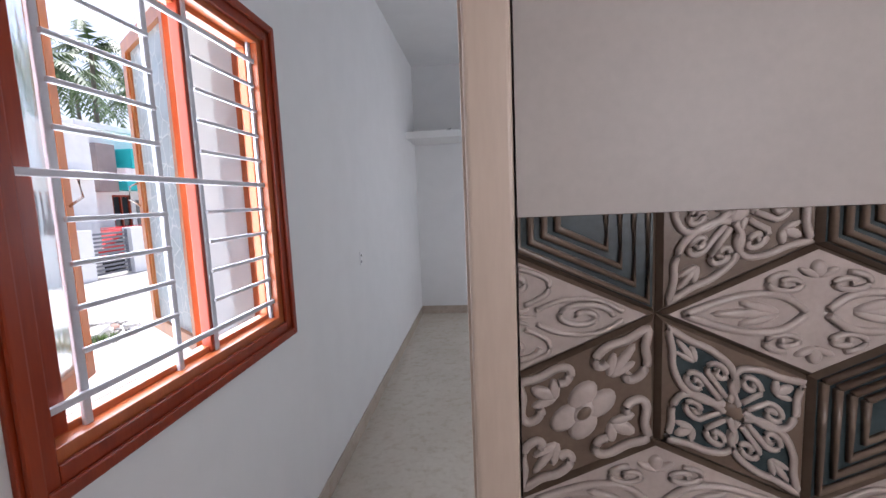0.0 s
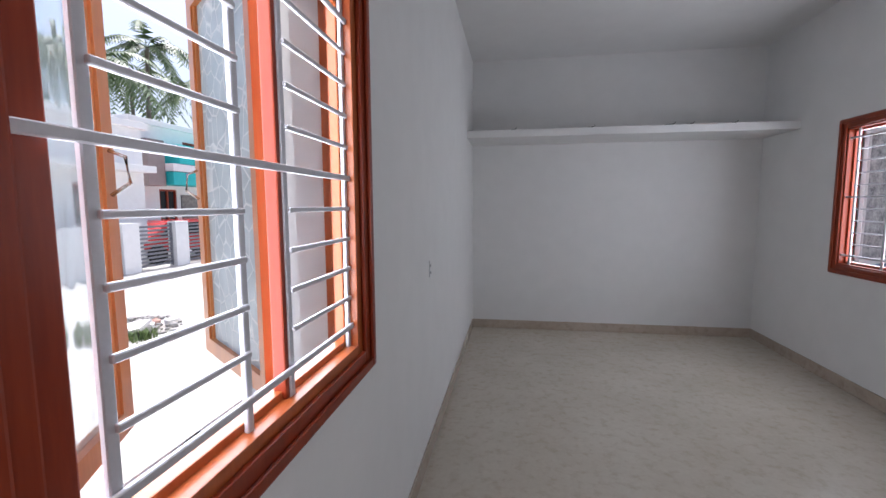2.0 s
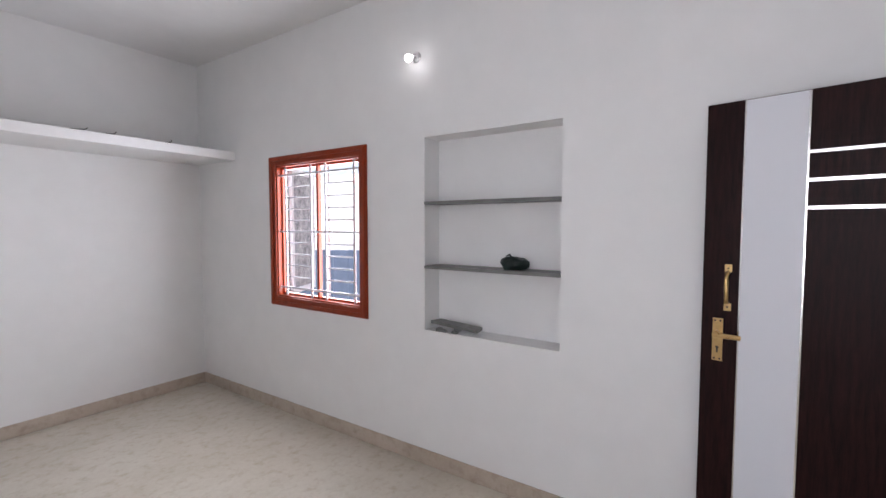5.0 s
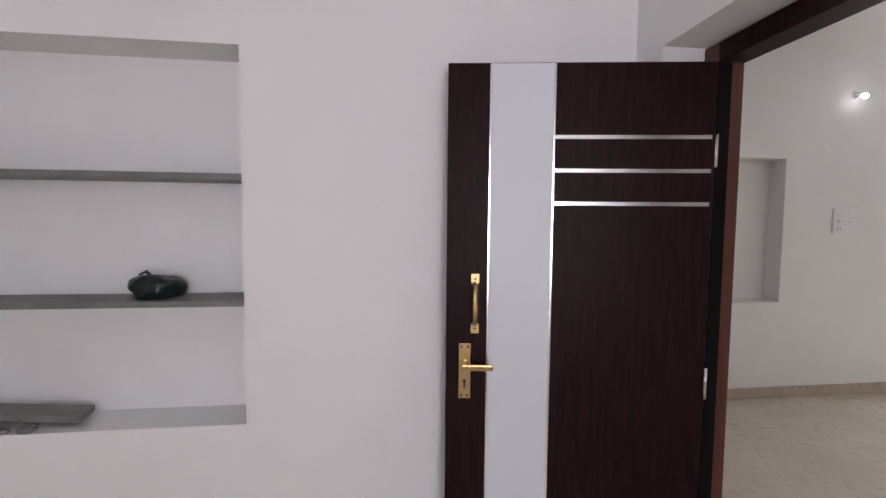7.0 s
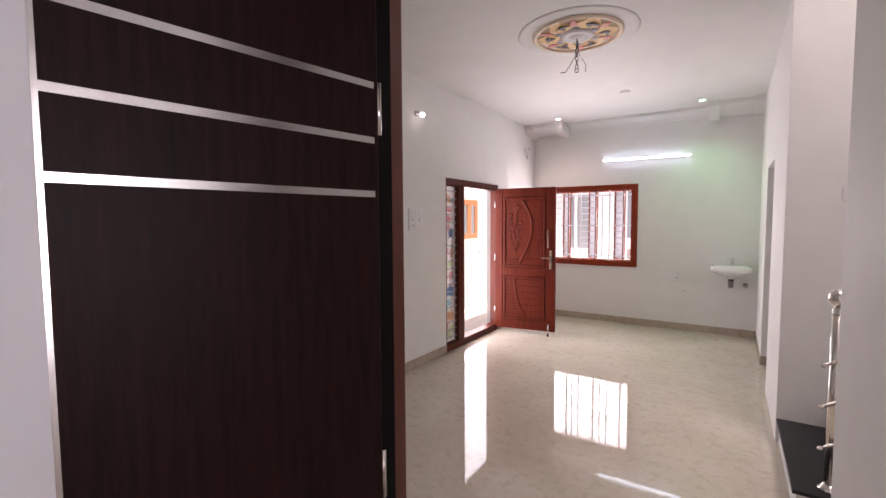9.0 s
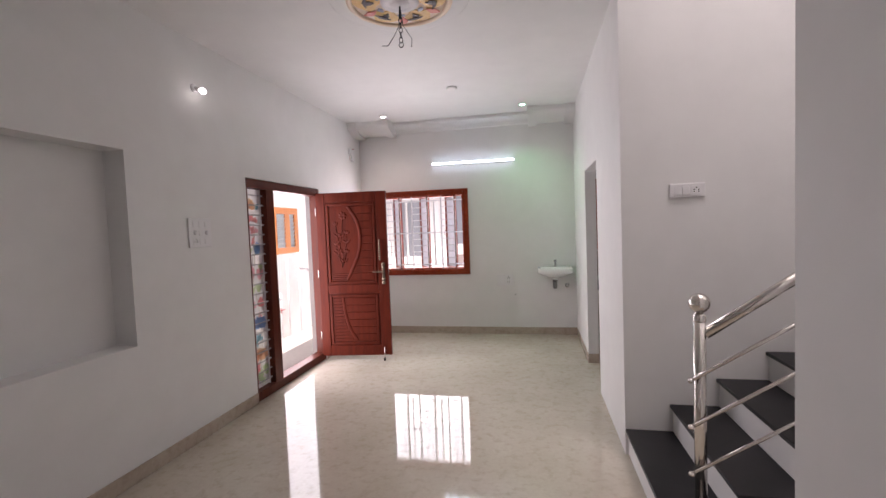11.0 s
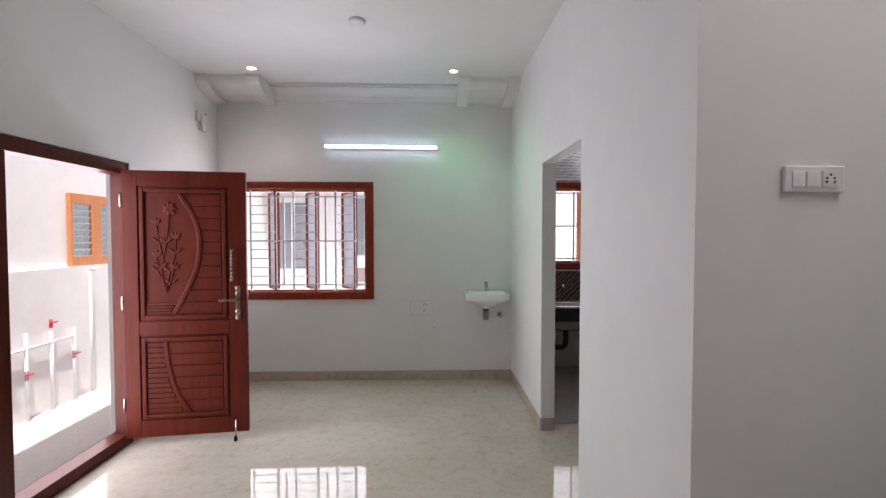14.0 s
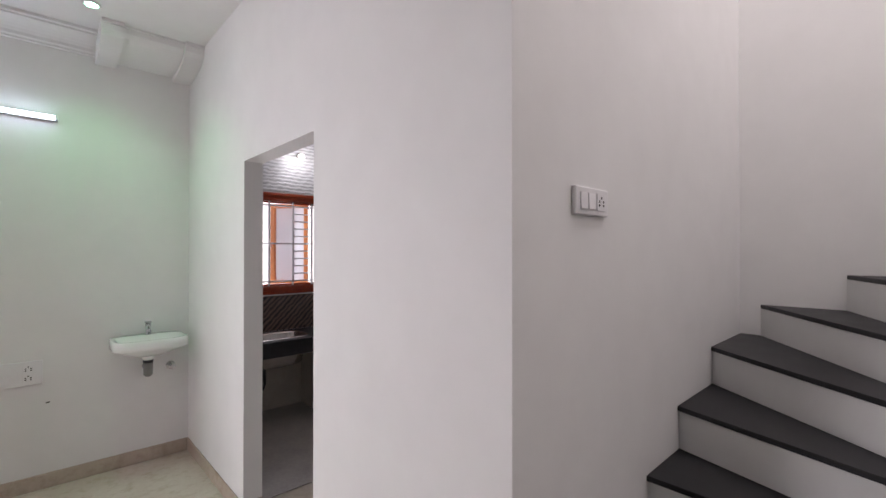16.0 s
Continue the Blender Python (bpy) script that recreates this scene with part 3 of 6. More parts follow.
def entrance():
    fr = thing("door_frame", pose(0, 0, 0), "dark red-brown wooden entrance frame with a side light", "door frame", "", "structure")
    x0, x1 = HE + 0.012, HE + 0.13
    y0, y1, zt = MDOOR[0] + 0.002, MDOOR[1] - 0.002, MDOOR[3] - 0.002
    part("threshold", box(x0 - 0.004, x1 + 0.004, y0, y1, 0.0, 0.085, 0.005), FRAMEWOOD, fr)
    part("head", box(x0 - 0.004, x1 + 0.004, y0, y1, zt - 0.085, zt, 0.005), FRAMEWOOD, fr)
    part("post", box(x0, x1 - 0.03, y0, y0 + 0.06, 0.085, zt - 0.085, 0.004), FRAMEWOOD, fr)
    part("post", box(x0, x1, y1 - 0.035, y1, 0.085, zt - 0.085, 0.004), FRAMEWOOD, fr)
    part("mullion", box(x0, x1, -5.20, -5.07, 0.085, zt - 0.085, 0.004), FRAMEWOOD, fr)
    return fr


ENTRANCE = entrance()


def carved_door():
    """Leaf in local terms: x from the hinge to the free edge, y = 0 its back, front at T."""
    ang = math.degrees(math.atan2(-0.107, -0.844))
    door = thing("door_2", pose(5.066, -6.080, 0.062, 0, 0, ang), "open carved red-brown wooden entrance door with brass latch", "door", "", "structure")
    L, H, T = 0.851, 1.966, 0.036
    F = -T   # the carved face looks to local -y

    def slab(nm, x0, x1, z0, z1, d, bev=0.004, base=0.0, label=""):
        return part(nm, box(x0, x1, F - d, F - base + 0.001, z0, z1, bev), DOORWOOD, door, label)
    part("core", box(0.01, L - 0.01, -T + 0.012, 0, 0.01, H - 0.01, 0.002, 1), DOORWOOD, door)
    zr0, zr1 = 0.755, 0.86
    for nm, b in (("stile", (0, 0.105, 0, H)), ("stile", (L - 0.125, L, 0, H)), ("rail", (0.1055, L - 0.1255, 0, 0.125)), ("rail", (0.1055, L - 0.1255, zr0, zr1)), ("rail", (0.1055, L - 0.1255, H - 0.115, H))):
        part(nm, box(b[0], b[1], -T - 0.001, -0.0005, b[2], b[3], 0.004), DOORWOOD, door)

    def panel(x0, x1, z0, z1, upper):
        # raised bead round the panel
        w = 0.028
        for b in ((x0, x0 + w, z0, z1), (x1 - w, x1, z0, z1), (x0 + w, x1 - w, z0, z0 + w), (x0 + w, x1 - w, z1 - w, z1)):
            part("panel_bead", box(b[0], b[1], -T - 0.008, -T + 0.014, b[2], b[3], 0.006, 3), DOORWOOD, door)
        u0, u1, v0, v1 = x0 + w + 0.008, x1 - w - 0.008, z0 + w + 0.008, z1 - w - 0.008
        # bowed flat moulding
        key = [(0.36, 0.0), (0.53, 0.19), (0.67, 0.39), (0.71, 0.61), (0.64, 0.81), (0.45, 1.0)] if upper else [(0.55, 0.0), (0.38, 0.28), (0.28, 0.64), (0.24, 1.0)]
        pts = []
        for i in range(len(key) - 1):
            for j in range(4 if i < len(key) - 2 else 5):
                q = j / 4
                p0, p1, p2, p3 = key[max(i - 1, 0)], key[i], key[i + 1], key[min(i + 2, len(key) - 1)]
                c = [0.5 * (2 * p1[d] + (p2[d] - p0[d]) * q + (2 * p0[d] - 5 * p1[d] + 4 * p2[d] - p3[d]) * q * q + (3 * p1[d] - p0[d] - 3 * p2[d] + p3[d]) * q ** 3) for d in (0, 1)]
                pts.append((u0 + (u1 - u0) * c[0], -T, v0 + (v1 - v0) * c[1]))
        bmb = bmesh.new()
        prev = None
        for i, p in enumerate(pts):
            d = Vector(pts[min(i + 1, len(pts) - 1)]) - Vector(pts[max(i - 1, 0)])
            nx, nz = d.z / d.length, -d.x / d.length
            row = [bmb.verts.new((p[0] + nx * o, -T + h, min(max(p[2] + nz * o, v0), v1))) for o, h in ((-0.021, 0.013), (-0.018, 0.001), (-0.010, -0.005), (0.010, -0.005), (0.018, 0.001), (0.021, 0.013))]
            if prev:
                for j in range(5):
                    bmb.faces.new((prev[j], prev[j + 1], row[j + 1], row[j]))
            prev = row
        bmesh.ops.recalc_face_normals(bmb, faces=bmb.faces[:])
        part("bow_moulding", bmb, DOORWOOD, door)
        # grooved boards on the free side of the bow, fluting on the hinge side
        n = 10 if upper else 6
        for i in range(n):
            za, zb = v0 + (v1 - v0) * i / n + 0.003, v0 + (v1 - v0) * (i + 1) / n - 0.003
            xa = min(p[0] for p in pts if za - 0.05 <= p[2] <= zb + 0.05) + 0.014
            if xa < u1 - 0.02:
                part("groove_board", box(xa, u1, -T + 0.003, -T + 0.014, za, zb, 0.005, 2), DOORWOOD, door)
        m = 4 if upper else 14
        for i in range(m):
            za = v0 + (0.022 * i if upper else (v1 - v0) * i / m) + 0.003
            zb = za + (0.016 if upper else (v1 - v0) / m - 0.006)
            xb = min(p[0] for p in pts if za - 0.03 <= p[2] <= zb + 0.03) - 0.016
            if xb > u0 + 0.02:
                part("flute", box(u0, xb, -T + 0.0, -T + 0.014, za, zb, 0.004, 2), DOORWOOD, door)
        return u0, u1, v0, v1
    u0, u1, v0, v1 = panel(0.12, L - 0.14, zr1 + 0.015, H - 0.13, True)
    panel(0.12, L - 0.14, 0.14, zr0 - 0.015, False)
    # carved spray of flowers
    bm = bmesh.new()
    cx = u0 + 0.10
    base = (cx + 0.03, v0 + 0.16)
    stems = [((0.0, 0.0), (-0.03, 0.14), (0.01, 0.28), (0.035, 0.46)), ((0.0, 0.02), (0.03, 0.12), (0.07, 0.22), (0.075, 0.30)), ((0.0, 0.04), (-0.05, 0.12), (-0.055, 0.2)), ((0.0, 0.14), (-0.04, 0.28), (-0.055, 0.38)), ((0.005, 0.0), (0.035, 0.05), (0.06, 0.13))]

    def petal(x, z, dx, dz, ln, wd):
        d = Vector((dx, 0, dz)).normalized()
        pr = [Vector((x, -T + 0.009, z)) + d * ln * k for k in (0, 0.25, 0.5, 0.8, 1)]
        rings = [0.1, 0.8, 1.0, 0.6, 0.08]
        side = Vector((-d.z, 0, d.x))
        prev = None
        for p, r in zip(pr, rings):
            row = [bm.verts.new(p + side * wd * r * math.cos(q) + Vector((0, -0.0065 * r * math.sin(q), 0))) for q in [math.pi * j / 4 for j in range(5)]]
            if prev:
                for j in range(4):
                    f = bm.faces.new((prev[j], prev[j + 1], row[j + 1], row[j]))
                    f.smooth = True
            prev = row
    stems = [[(a, b * 1.32) for a, b in s] for s in stems]
    for s in stems:
        bm_tube(bm, [(base[0] + a, -T + 0.009, base[1] + b) for a, b in s], 0.006, 6, True, 0.003)
        a, b = s[-1]
        p = s[-2]
        for q in (-0.6, 0.0, 0.6):
            dx, dz = a - p[0], b - p[1]
            petal(base[0] + a, base[1] + b, dx * math.cos(q) - dz * math.sin(q), dx * math.sin(q) + dz * math.cos(q), 0.055, 0.017)
        for k in range(1, len(s) - 1):
            for q in (-0.9, 0.9):
                petal(base[0] + s[k][0], base[1] + s[k][1], math.sin(q), math.cos(q), 0.065, 0.013)
    fx, fz = base[0] + 0.035, base[1] + 0.62
    for q in range(7):
        petal(fx, fz, math.cos(q * 0.9), math.sin(q * 0.9), 0.055, 0.02)
    bmesh.ops.recalc_face_normals(bm, faces=bm.faces[:])
    part("carved_spray", bm, DOORWOOD, door, "carved spray of roses and leaves")
    # latch set
    lx = L - 0.062
    lock = part("lock_plate", box(lx - 0.017, lx + 0.017, -T - 0.006, -T - 0.001, 0.865, 1.105, 0.003), ANTIQUE, door, "long ornate brass lock plate")
    part("lever", box(lx - 0.125, lx + 0.006, -T - 0.05, -T - 0.038, 1.0, 1.02, 0.004), ANTIQUE, lock)
    part("spindle", tube([(lx, -T - 0.005, 1.01), (lx, -T - 0.045, 1.01)], 0.009, 10), ANTIQUE, lock)
    for z in (0.875, 0.92, 1.055, 1.095):
        part("boss", bm_lathe(bmesh.new(), [(0.021, 0.0), (0.016, 0.008), (0.0, 0.011)], 10), ANTIQUE, lock, "", Matrix.Translation((lx, -T - 0.005, z)) @ Euler((math.pi / 2, 0, 0)).to_matrix().to_4x4())
    pull = new("pull_handle")
    pull.parent = door
    px = L - 0.095
    for k in range(9):
        part("bead", bm_lathe(bmesh.new(), [(0.0, -0.013), (0.010, -0.008), (0.012, 0.0), (0.010, 0.008), (0.0, 0.013)], 10), ANTIQUE, pull, "", Matrix.Translation((px, -T - 0.03, 1.16 + 0.027 * k)))
    for z in (1.15, 1.385):
        part("stay", tube([(px, -T, z), (px, -T - 0.03, z)], 0.006, 8), ANTIQUE, pull)
    # foot stop
    stop = new("door_stop")
    stop.parent = door
    part("arm", tube([(L - 0.085, -T - 0.016, 0.10), (L - 0.085, -T - 0.02, 0.02), (L - 0.088, -T - 0.02, -0.035)], 0.006, 8), STEEL, stop)
    part("rubber_foot", tube([(L - 0.088, -T - 0.02, -0.03), (L - 0.088, -T - 0.02, -0.0615)], 0.012, 10), RUBBERSHADE, stop)
    for z in (0.25, 1.0, 1.75):
        part("hinge", tube([(-0.004, -T - 0.002, z - 0.05), (-0.004, -T - 0.002, z + 0.05)], 0.007, 8), STEEL, door)


carved_door()

# ---- stair ----
PIV = (1.17, -3.27)
NOSE = [1.93, 1.655, 1.38, 1.10]


def stair():
    st = thing("staircase", pose(0, 0, 0), "white masonry stair with black granite treads and winders", "staircase", "", "structure")
    outs = []
    for i in range(3):
        outs.append([(NOSE[i], PIV[1]), (NOSE[i], SW), (NOSE[i + 1], SW), (NOSE[i + 1], PIV[1])])
    outs.append([(1.10, PIV[1]), (1.10, SW), (0.77, SW), (1.08, PIV[1])])
    outs.append([(1.08, PIV[1]), (0.77, SW), (0.30, SW), (1.06, PIV[1])])
    outs.append([(1.06, PIV[1]), (0.30, SW), (SX, SW), (SX, -4.137), (1.04, PIV[1])])
    outs.append([(1.04, PIV[1]), (SX, -4.137), (SX, -3.766), (1.02, PIV[1])])
    outs.append([(1.02, PIV[1]), (SX, -3.766), (SX, -3.22)])
    outs.append([(1.10, PIV[1]), (SX, PIV[1]), (SX, -2.30), (1.10, -2.30)])
    tops = [0.175, 0.355, 0.535, 0.715, 0.905, 1.095, 1.275, 1.46, 1.64]
    bm_all = bmesh.new()
    for o, z in zip(outs, tops):
        bm_prism(bm_all, o, 0.0, z - 0.022)
    part("risers", bm_all, WALL, st, "white painted risers and stringer")
    for o, z in zip(outs, tops):
        cx, cy = sum(p[0] for p in o) / len(o), sum(p[1] for p in o) / len(o)
        # the slab overhangs its riser by a nosing
        d = Vector((o[1][1] - o[0][1], -(o[1][0] - o[0][0]))).normalized()
        if d.dot(Vector((cx - o[0][0], cy - o[0][1]))) > 0:
            d = -d
        n = [list(p) for p in o]
        for k in (0, 1):
            n[k] = [n[k][0] + d.x * 0.018, n[k][1] + (d.y * 0.018 if k == 0 else 0)]
            n[k][1] = max(n[k][1], SW)
        if len(o) == 4 and o[0][1] == PIV[1] and o[0][0] != o[3][0] and z < 0.8:
            n[0][1] += 0.012
            n[3][1] += 0.012
        bm = bmesh.new()
        bm_prism(bm, n, z - 0.022, z)
        bmesh.ops.bevel(bm, geom=bm.edges[:], offset=0.002, segments=1, affect="EDGES")
        part("tread", bm, GRANITE, st, "black granite tread")


stair()
structure("wall_under_stair", block(0.98, 1.09, -3.26, -2.305, 0.001, 1.6), WALL, "plain white wall closing the space under the stair", "wall")


def stair_rail():
    x, y, z0 = 1.787, -3.361, 0.175
    rail = thing("stair_railing", pose(x, y, z0), "polished steel stair railing with ball-topped newel post", "railing")
    part("newel", tube([(0, 0, 0.008), (0, 0, 0.945)], 0.026, 20), STEEL, rail)
    part("base_flange", bm_lathe(bmesh.new(), [(0, 0), (0.052, 0), (0.052, 0.006), (0.034, 0.016), (0.027, 0.03), (0, 0.03)], 24), STEEL, rail)
    part("collar", bm_lathe(bmesh.new(), [(0.027, 0.92), (0.029, 0.926), (0.027, 0.932), (0.029, 0.94), (0.022, 0.953), (0.012, 0.962), (0, 0.964)], 20), STEEL, rail)
    ball = [(0.0, 0.958)] + [(0.045 * math.sin(math.pi * k / 12), 1.003 - 0.045 * math.cos(math.pi * k / 12)) for k in range(1, 12)] + [(0, 1.048)]
    part("ball", bm_lathe(bmesh.new(), ball, 24), STEEL, rail, "polished steel ball finial")
    k = 0.185 / 0.275
    far = -0.66

    def slope(h, r, start, nm):
        part(nm, tube([(start, 0 if nm == "handrail" else 0.032, h + k * 0), (far, 0 if nm == "handrail" else 0.032, h - far * k)], r, 16 if r > 0.015 else 10), STEEL, rail)
    slope(0.86, 0.024, -0.02, "handrail")
    for h in (0.22, 0.44, 0.655):
        slope(h, 0.0085, 0.05, "rail_rod")
        part("rod_end", bm_lathe(bmesh.new(), [(0, -0.014), (0.010, -0.009), (0.014, 0), (0.010, 0.009), (0, 0.014)], 12), STEEL, rail, "", Matrix.Translation((0.05, 0.032, h)))
    part("end_post", tube([(far, 0, 0.36), (far, 0, 0.86 - far * k + 0.03)], 0.024, 16), STEEL, rail)


stair_rail()

# ---- bedroom fittings ----
loft = thing("loft_shelf", pose(0, 3.375, 2.146), "white painted concrete loft slab across the end wall", "shelf", "", "structure")
part("slab", box(0.001, BX - 0.001, 0, 0.624, 0, 0.074, 0.006), WALL, loft)


def shelf_stone(z, name="niche_shelf"):
    s = thing(name, pose(BX, 0.825, z), "rough grey stone shelf set into the wall niche", "shelf", "niche shelves", "structure")
    bm = bmesh.new()
    bm_box(bm, -0.006, 0.163, -0.444, 0.444, -0.019, 0)
    bmesh.ops.subdivide_edges(bm, edges=bm.edges[:], cuts=6, use_grid_fill=True)
    for v in bm.verts:
        if v.co.x < 0:
            v.co.x += 0.004 * noise.noise(v.co * 9) - 0.001
    part("slab", bm, SLATE, s)


shelf_stone(1.715)
shelf_stone(1.306)


def dark_bag():
    b = thing("carry_bag", pose(BX + 0.085, 0.685, 1.3065), "crumpled dark green plastic bag on the stone shelf", "bag")
    bm = bmesh.new()
    bmesh.ops.create_icosphere(bm, subdivisions=4, radius=1)
    for v in bm.verts:
        d = v.co.normalized()
        r = 1 + 0.28 * noise.noise(d * 1.7 + Vector((3, 1, 2))) + 0.10 * noise.noise(d * 6)
        v.co = Vector((d.x * 0.062 * r, d.y * 0.085 * r, max(d.z * 0.05 * r, -0.03) + 0.03))
    for f in bm.faces:
        f.smooth = True
    part("bag_body", bm, BAG, b)
    part("bag_knot", tube([(0, 0.02, 0.07), (0.01, 0.035, 0.085), (0.0, 0.055, 0.075)], 0.008, 8, 0.003), BAG, b)


dark_bag()
off = thing("stone_offcut", pose(BX + 0.07, 1.075, 0.89), "loose grey stone offcut lying in the niche", "stone slab")
bm = bmesh.new()
bm_prism(bm, [(-0.05, -0.18), (0.045, -0.165), (0.05, 0.15), (-0.035, 0.17)], 0.03, 0.05)
bmesh.ops.rotate(bm, cent=(0, 0, 0.04), matrix=Matrix.Rotation(radians(3), 3, "X"), verts=bm.verts[:])
part("slab", bm, SLATE, off)
for dx, dy, s in ((-0.045, 0.09, 0.026), (-0.05, -0.02, 0.02), (0.02, 0.0, 0.022), (-0.055, 0.045, 0.016)):
    chip = thing("mortar_lump", pose(BX + 0.07 + dx, 1.075 + dy, 0.89), "small lump of grey mortar in the niche", "rubble", "mortar lumps")
    bm = bmesh.new()
    bmesh.ops.create_icosphere(bm, subdivisions=2, radius=1)
    for v in bm.verts:
        d = v.co.normalized()
        r = s * (1 + 0.4 * noise.noise(d * 2 + Vector((dx * 90, dy * 70, 0))))
        v.co = Vector((d.x * r, d.y * r * 1.3, max(d.z * r * 0.6, -0.3 * s) + 0.3 * s))
    part("lump", bm, SLATE, chip)

# small wire ends left lying on the loft
for x, ln in ((0.45, 0.05), (1.9, 0.10), (2.1, 0.07), (1.2, 0.06), (2.5, 0.05)):
    w = thing("wire_scrap", pose(x, 3.405, 2.2235), "short black wire scrap lying on the loft", "wire", "wire scraps")
    part("wire", tube([(0, 0, 0), (ln * 0.5, 0.01, 0.004), (ln * 0.8, 0.0, 0.006), (ln, 0.004, 0.022)], 0.003, 6), WIRE, w)


def switch_plate(name, m, w, h, items, label):
    """A modular plate on a wall: local x right, z up, face towards -y."""
    p = thing(name, m, label, "switch")
    part("plate", box(-w / 2, w / 2, -0.016, -0.0005, -h / 2, h / 2, 0.005, 3), PLASTIC, p)
    for kind, x, z, a, b in items:
        if kind == "rocker":
            bm = box(x - a / 2, x + a / 2, -0.0215, -0.0165, z - b / 2, z + b / 2, 0.002, 2)
            for v in bm.verts:
                if v.co.z > z and v.co.y < -0.019:
                    v.co.y += 0.0025
            part("rocker", bm, PLASTIC, p)
        elif kind == "socket":
            s = part("socket", box(x - a / 2, x + a / 2, -0.0195, -0.0165, z - b / 2, z + b / 2, 0.002, 2), PLASTIC, p)
            for dx, dz in ((-0.24, -0.17), (0.24, -0.17), (0, 0.26), (-0.24, 0.05), (0.24, 0.05)):
                part("pin_hole", tube([(x + dx * a, -0.0185, z + dz * a), (x + dx * a, -0.0202, z + dz * a)], 0.0042, 8), GREYDARK, s)
        elif kind == "knob":
            k = part("knob", bm_lathe(bmesh.new(), [(0.016, 0), (0.016, 0.010), (0.012, 0.014), (0, 0.014)], 16), PLASTIC, p, "fan regulator knob", Matrix.Translation((x, -0.0165, z)) @ Euler((math.pi / 2, 0, 0)).to_matrix().to_4x4())
            part("mark", box(-0.001, 0.001, 0.004, 0.014, 0.0142, 0.0152), GREYDARK, k)
    return p


switch_plate("switch_plate", pose(1.558, SW, 1.74, 0, 0, 180), 0.205, 0.088, [("rocker", -0.058, 0, 0.042, 0.052), ("rocker", -0.010, 0, 0.042, 0.052), ("socket", 0.050, 0, 0.055, 0.056)], "white two-rocker switch plate with a socket by the stair")
switch_plate("switch_board", pose(HE, -4.15, 1.597, 0, 0, -90), 0.232, 0.226,
             [("rocker", -0.062, 0.065, 0.036, 0.045), ("rocker", -0.002, 0.065, 0.036, 0.045), ("rocker", 0.058, 0.065, 0.036, 0.045), ("knob", -0.062, 0, 0, 0), ("rocker", -0.002, -0.002, 0.036, 0.04), ("knob", 0.058, 0, 0, 0), ("socket", -0.058, -0.065, 0.055, 0.05), ("rocker", 0.0, -0.065, 0.036, 0.045), ("rocker", 0.055, -0.065, 0.036, 0.045)], "large white switch board with fan regulators and socket")
switch_plate("socket_plate", pose(2.929, HS, 0.783, 0, 0, 180), 0.232, 0.160, [("rocker", -0.055, 0.028, 0.036, 0.044), ("rocker", -0.055, -0.03, 0.036, 0.044), ("socket", 0.045, 0.03, 0.055, 0.05), ("socket", 0.045, -0.03, 0.055, 0.05)], "white double socket plate near the wash basin")
# open conduit box in the bedroom wall
cb = thing("conduit_box", pose(0, 1.282, 1.10, 0, 0, 90), "small white wall box with two dark holes", "switch")
part("plate", box(-0.02, 0.02, -0.006, -0.0005, -0.045, 0.045, 0.003), PLASTIC, cb)
for z in (-0.02, 0.02):
    part("hole", tube([(0, -0.0055, z), (0, -0.0075, z)], 0.008, 10), GREYDARK, cb)


def bulb(m, name="wall_bulb"):
    """A bulb in an angled holder on a wall: local -y points into the room."""
    b = thing(name, m, "lit white bulb in a white angled wall holder", "lamp", "wall bulbs")
    part("rose", bm_lathe(bmesh.new(), [(0, 0), (0.034, 0), (0.032, 0.012), (0.018, 0.02), (0, 0.02)], 20), PLASTIC, b, "", Euler((math.pi / 2, 0, 0)).to_matrix().to_4x4())
    tilt = Matrix.Translation((0, -0.018, 0)) @ Euler((radians(115), 0, 0)).to_matrix().to_4x4()
    part("holder", bm_lathe(bmesh.new(), [(0, 0), (0.017, 0), (0.018, 0.03), (0.016, 0.045), (0, 0.045)], 16), PLASTIC, b, "", tilt)
    prof = [(0.013, 0.045), (0.019, 0.054), (0.023, 0.064)] + [(0.024 * math.cos(a), 0.072 + 0.024 * math.sin(a)) for a in (0, 0.4, 0.8, 1.2)] + [(0, 0.096)]
    part("globe", bm_lathe(bmesh.new(), prof, 20), GLOWBULB, b, "glowing white bulb globe", tilt)


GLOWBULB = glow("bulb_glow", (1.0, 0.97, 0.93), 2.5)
GLOWTUBE = glow("tube_glow", (0.72, 0.88, 1.0), 3.4)
GLOWWARM = glow("downlight_warm", (1.0, 0.90, 0.84), 9.0)
GLOWGREEN = glow("downlight_green", (0.30, 1.0, 0.55), 6.0)
bulb(pose(BX, 1.33, 2.625, 0, 0, -90))
bulb(pose(HE, -4.19, 2.715, 0, 0, -90))
lamp_point("bedroom_bulb_light", (BX - 0.17, 1.35, 2.60), 0.008, 0.035, (1.0, 0.96, 0.92))
lamp_point("hall_bulb_light", (HE - 0.17, -4.19, 2.68), 0.008, 0.035, (1.0, 0.96, 0.92))


def tube_light():
    t = thing("tube_light", pose(3.345, HS, 2.487, 0, 0.4, 180), "lit cool white tube light on the end wall", "lamp")
    part("batten", box(-0.60, 0.60, -0.030, -0.0005, -0.018, 0.018, 0.004), PLASTIC, t)
    part("tube", tube([(-0.585, -0.040, 0), (0.585, -0.040, 0)], 0.0135, 14), GLOWTUBE, t, "glowing cool white tube")
    for x in (-0.597, 0.585):
        part("end_cap", box(x, x + 0.012, -0.056, -0.0305, -0.016, 0.016, 0.003), PLASTIC, t)


tube_light()


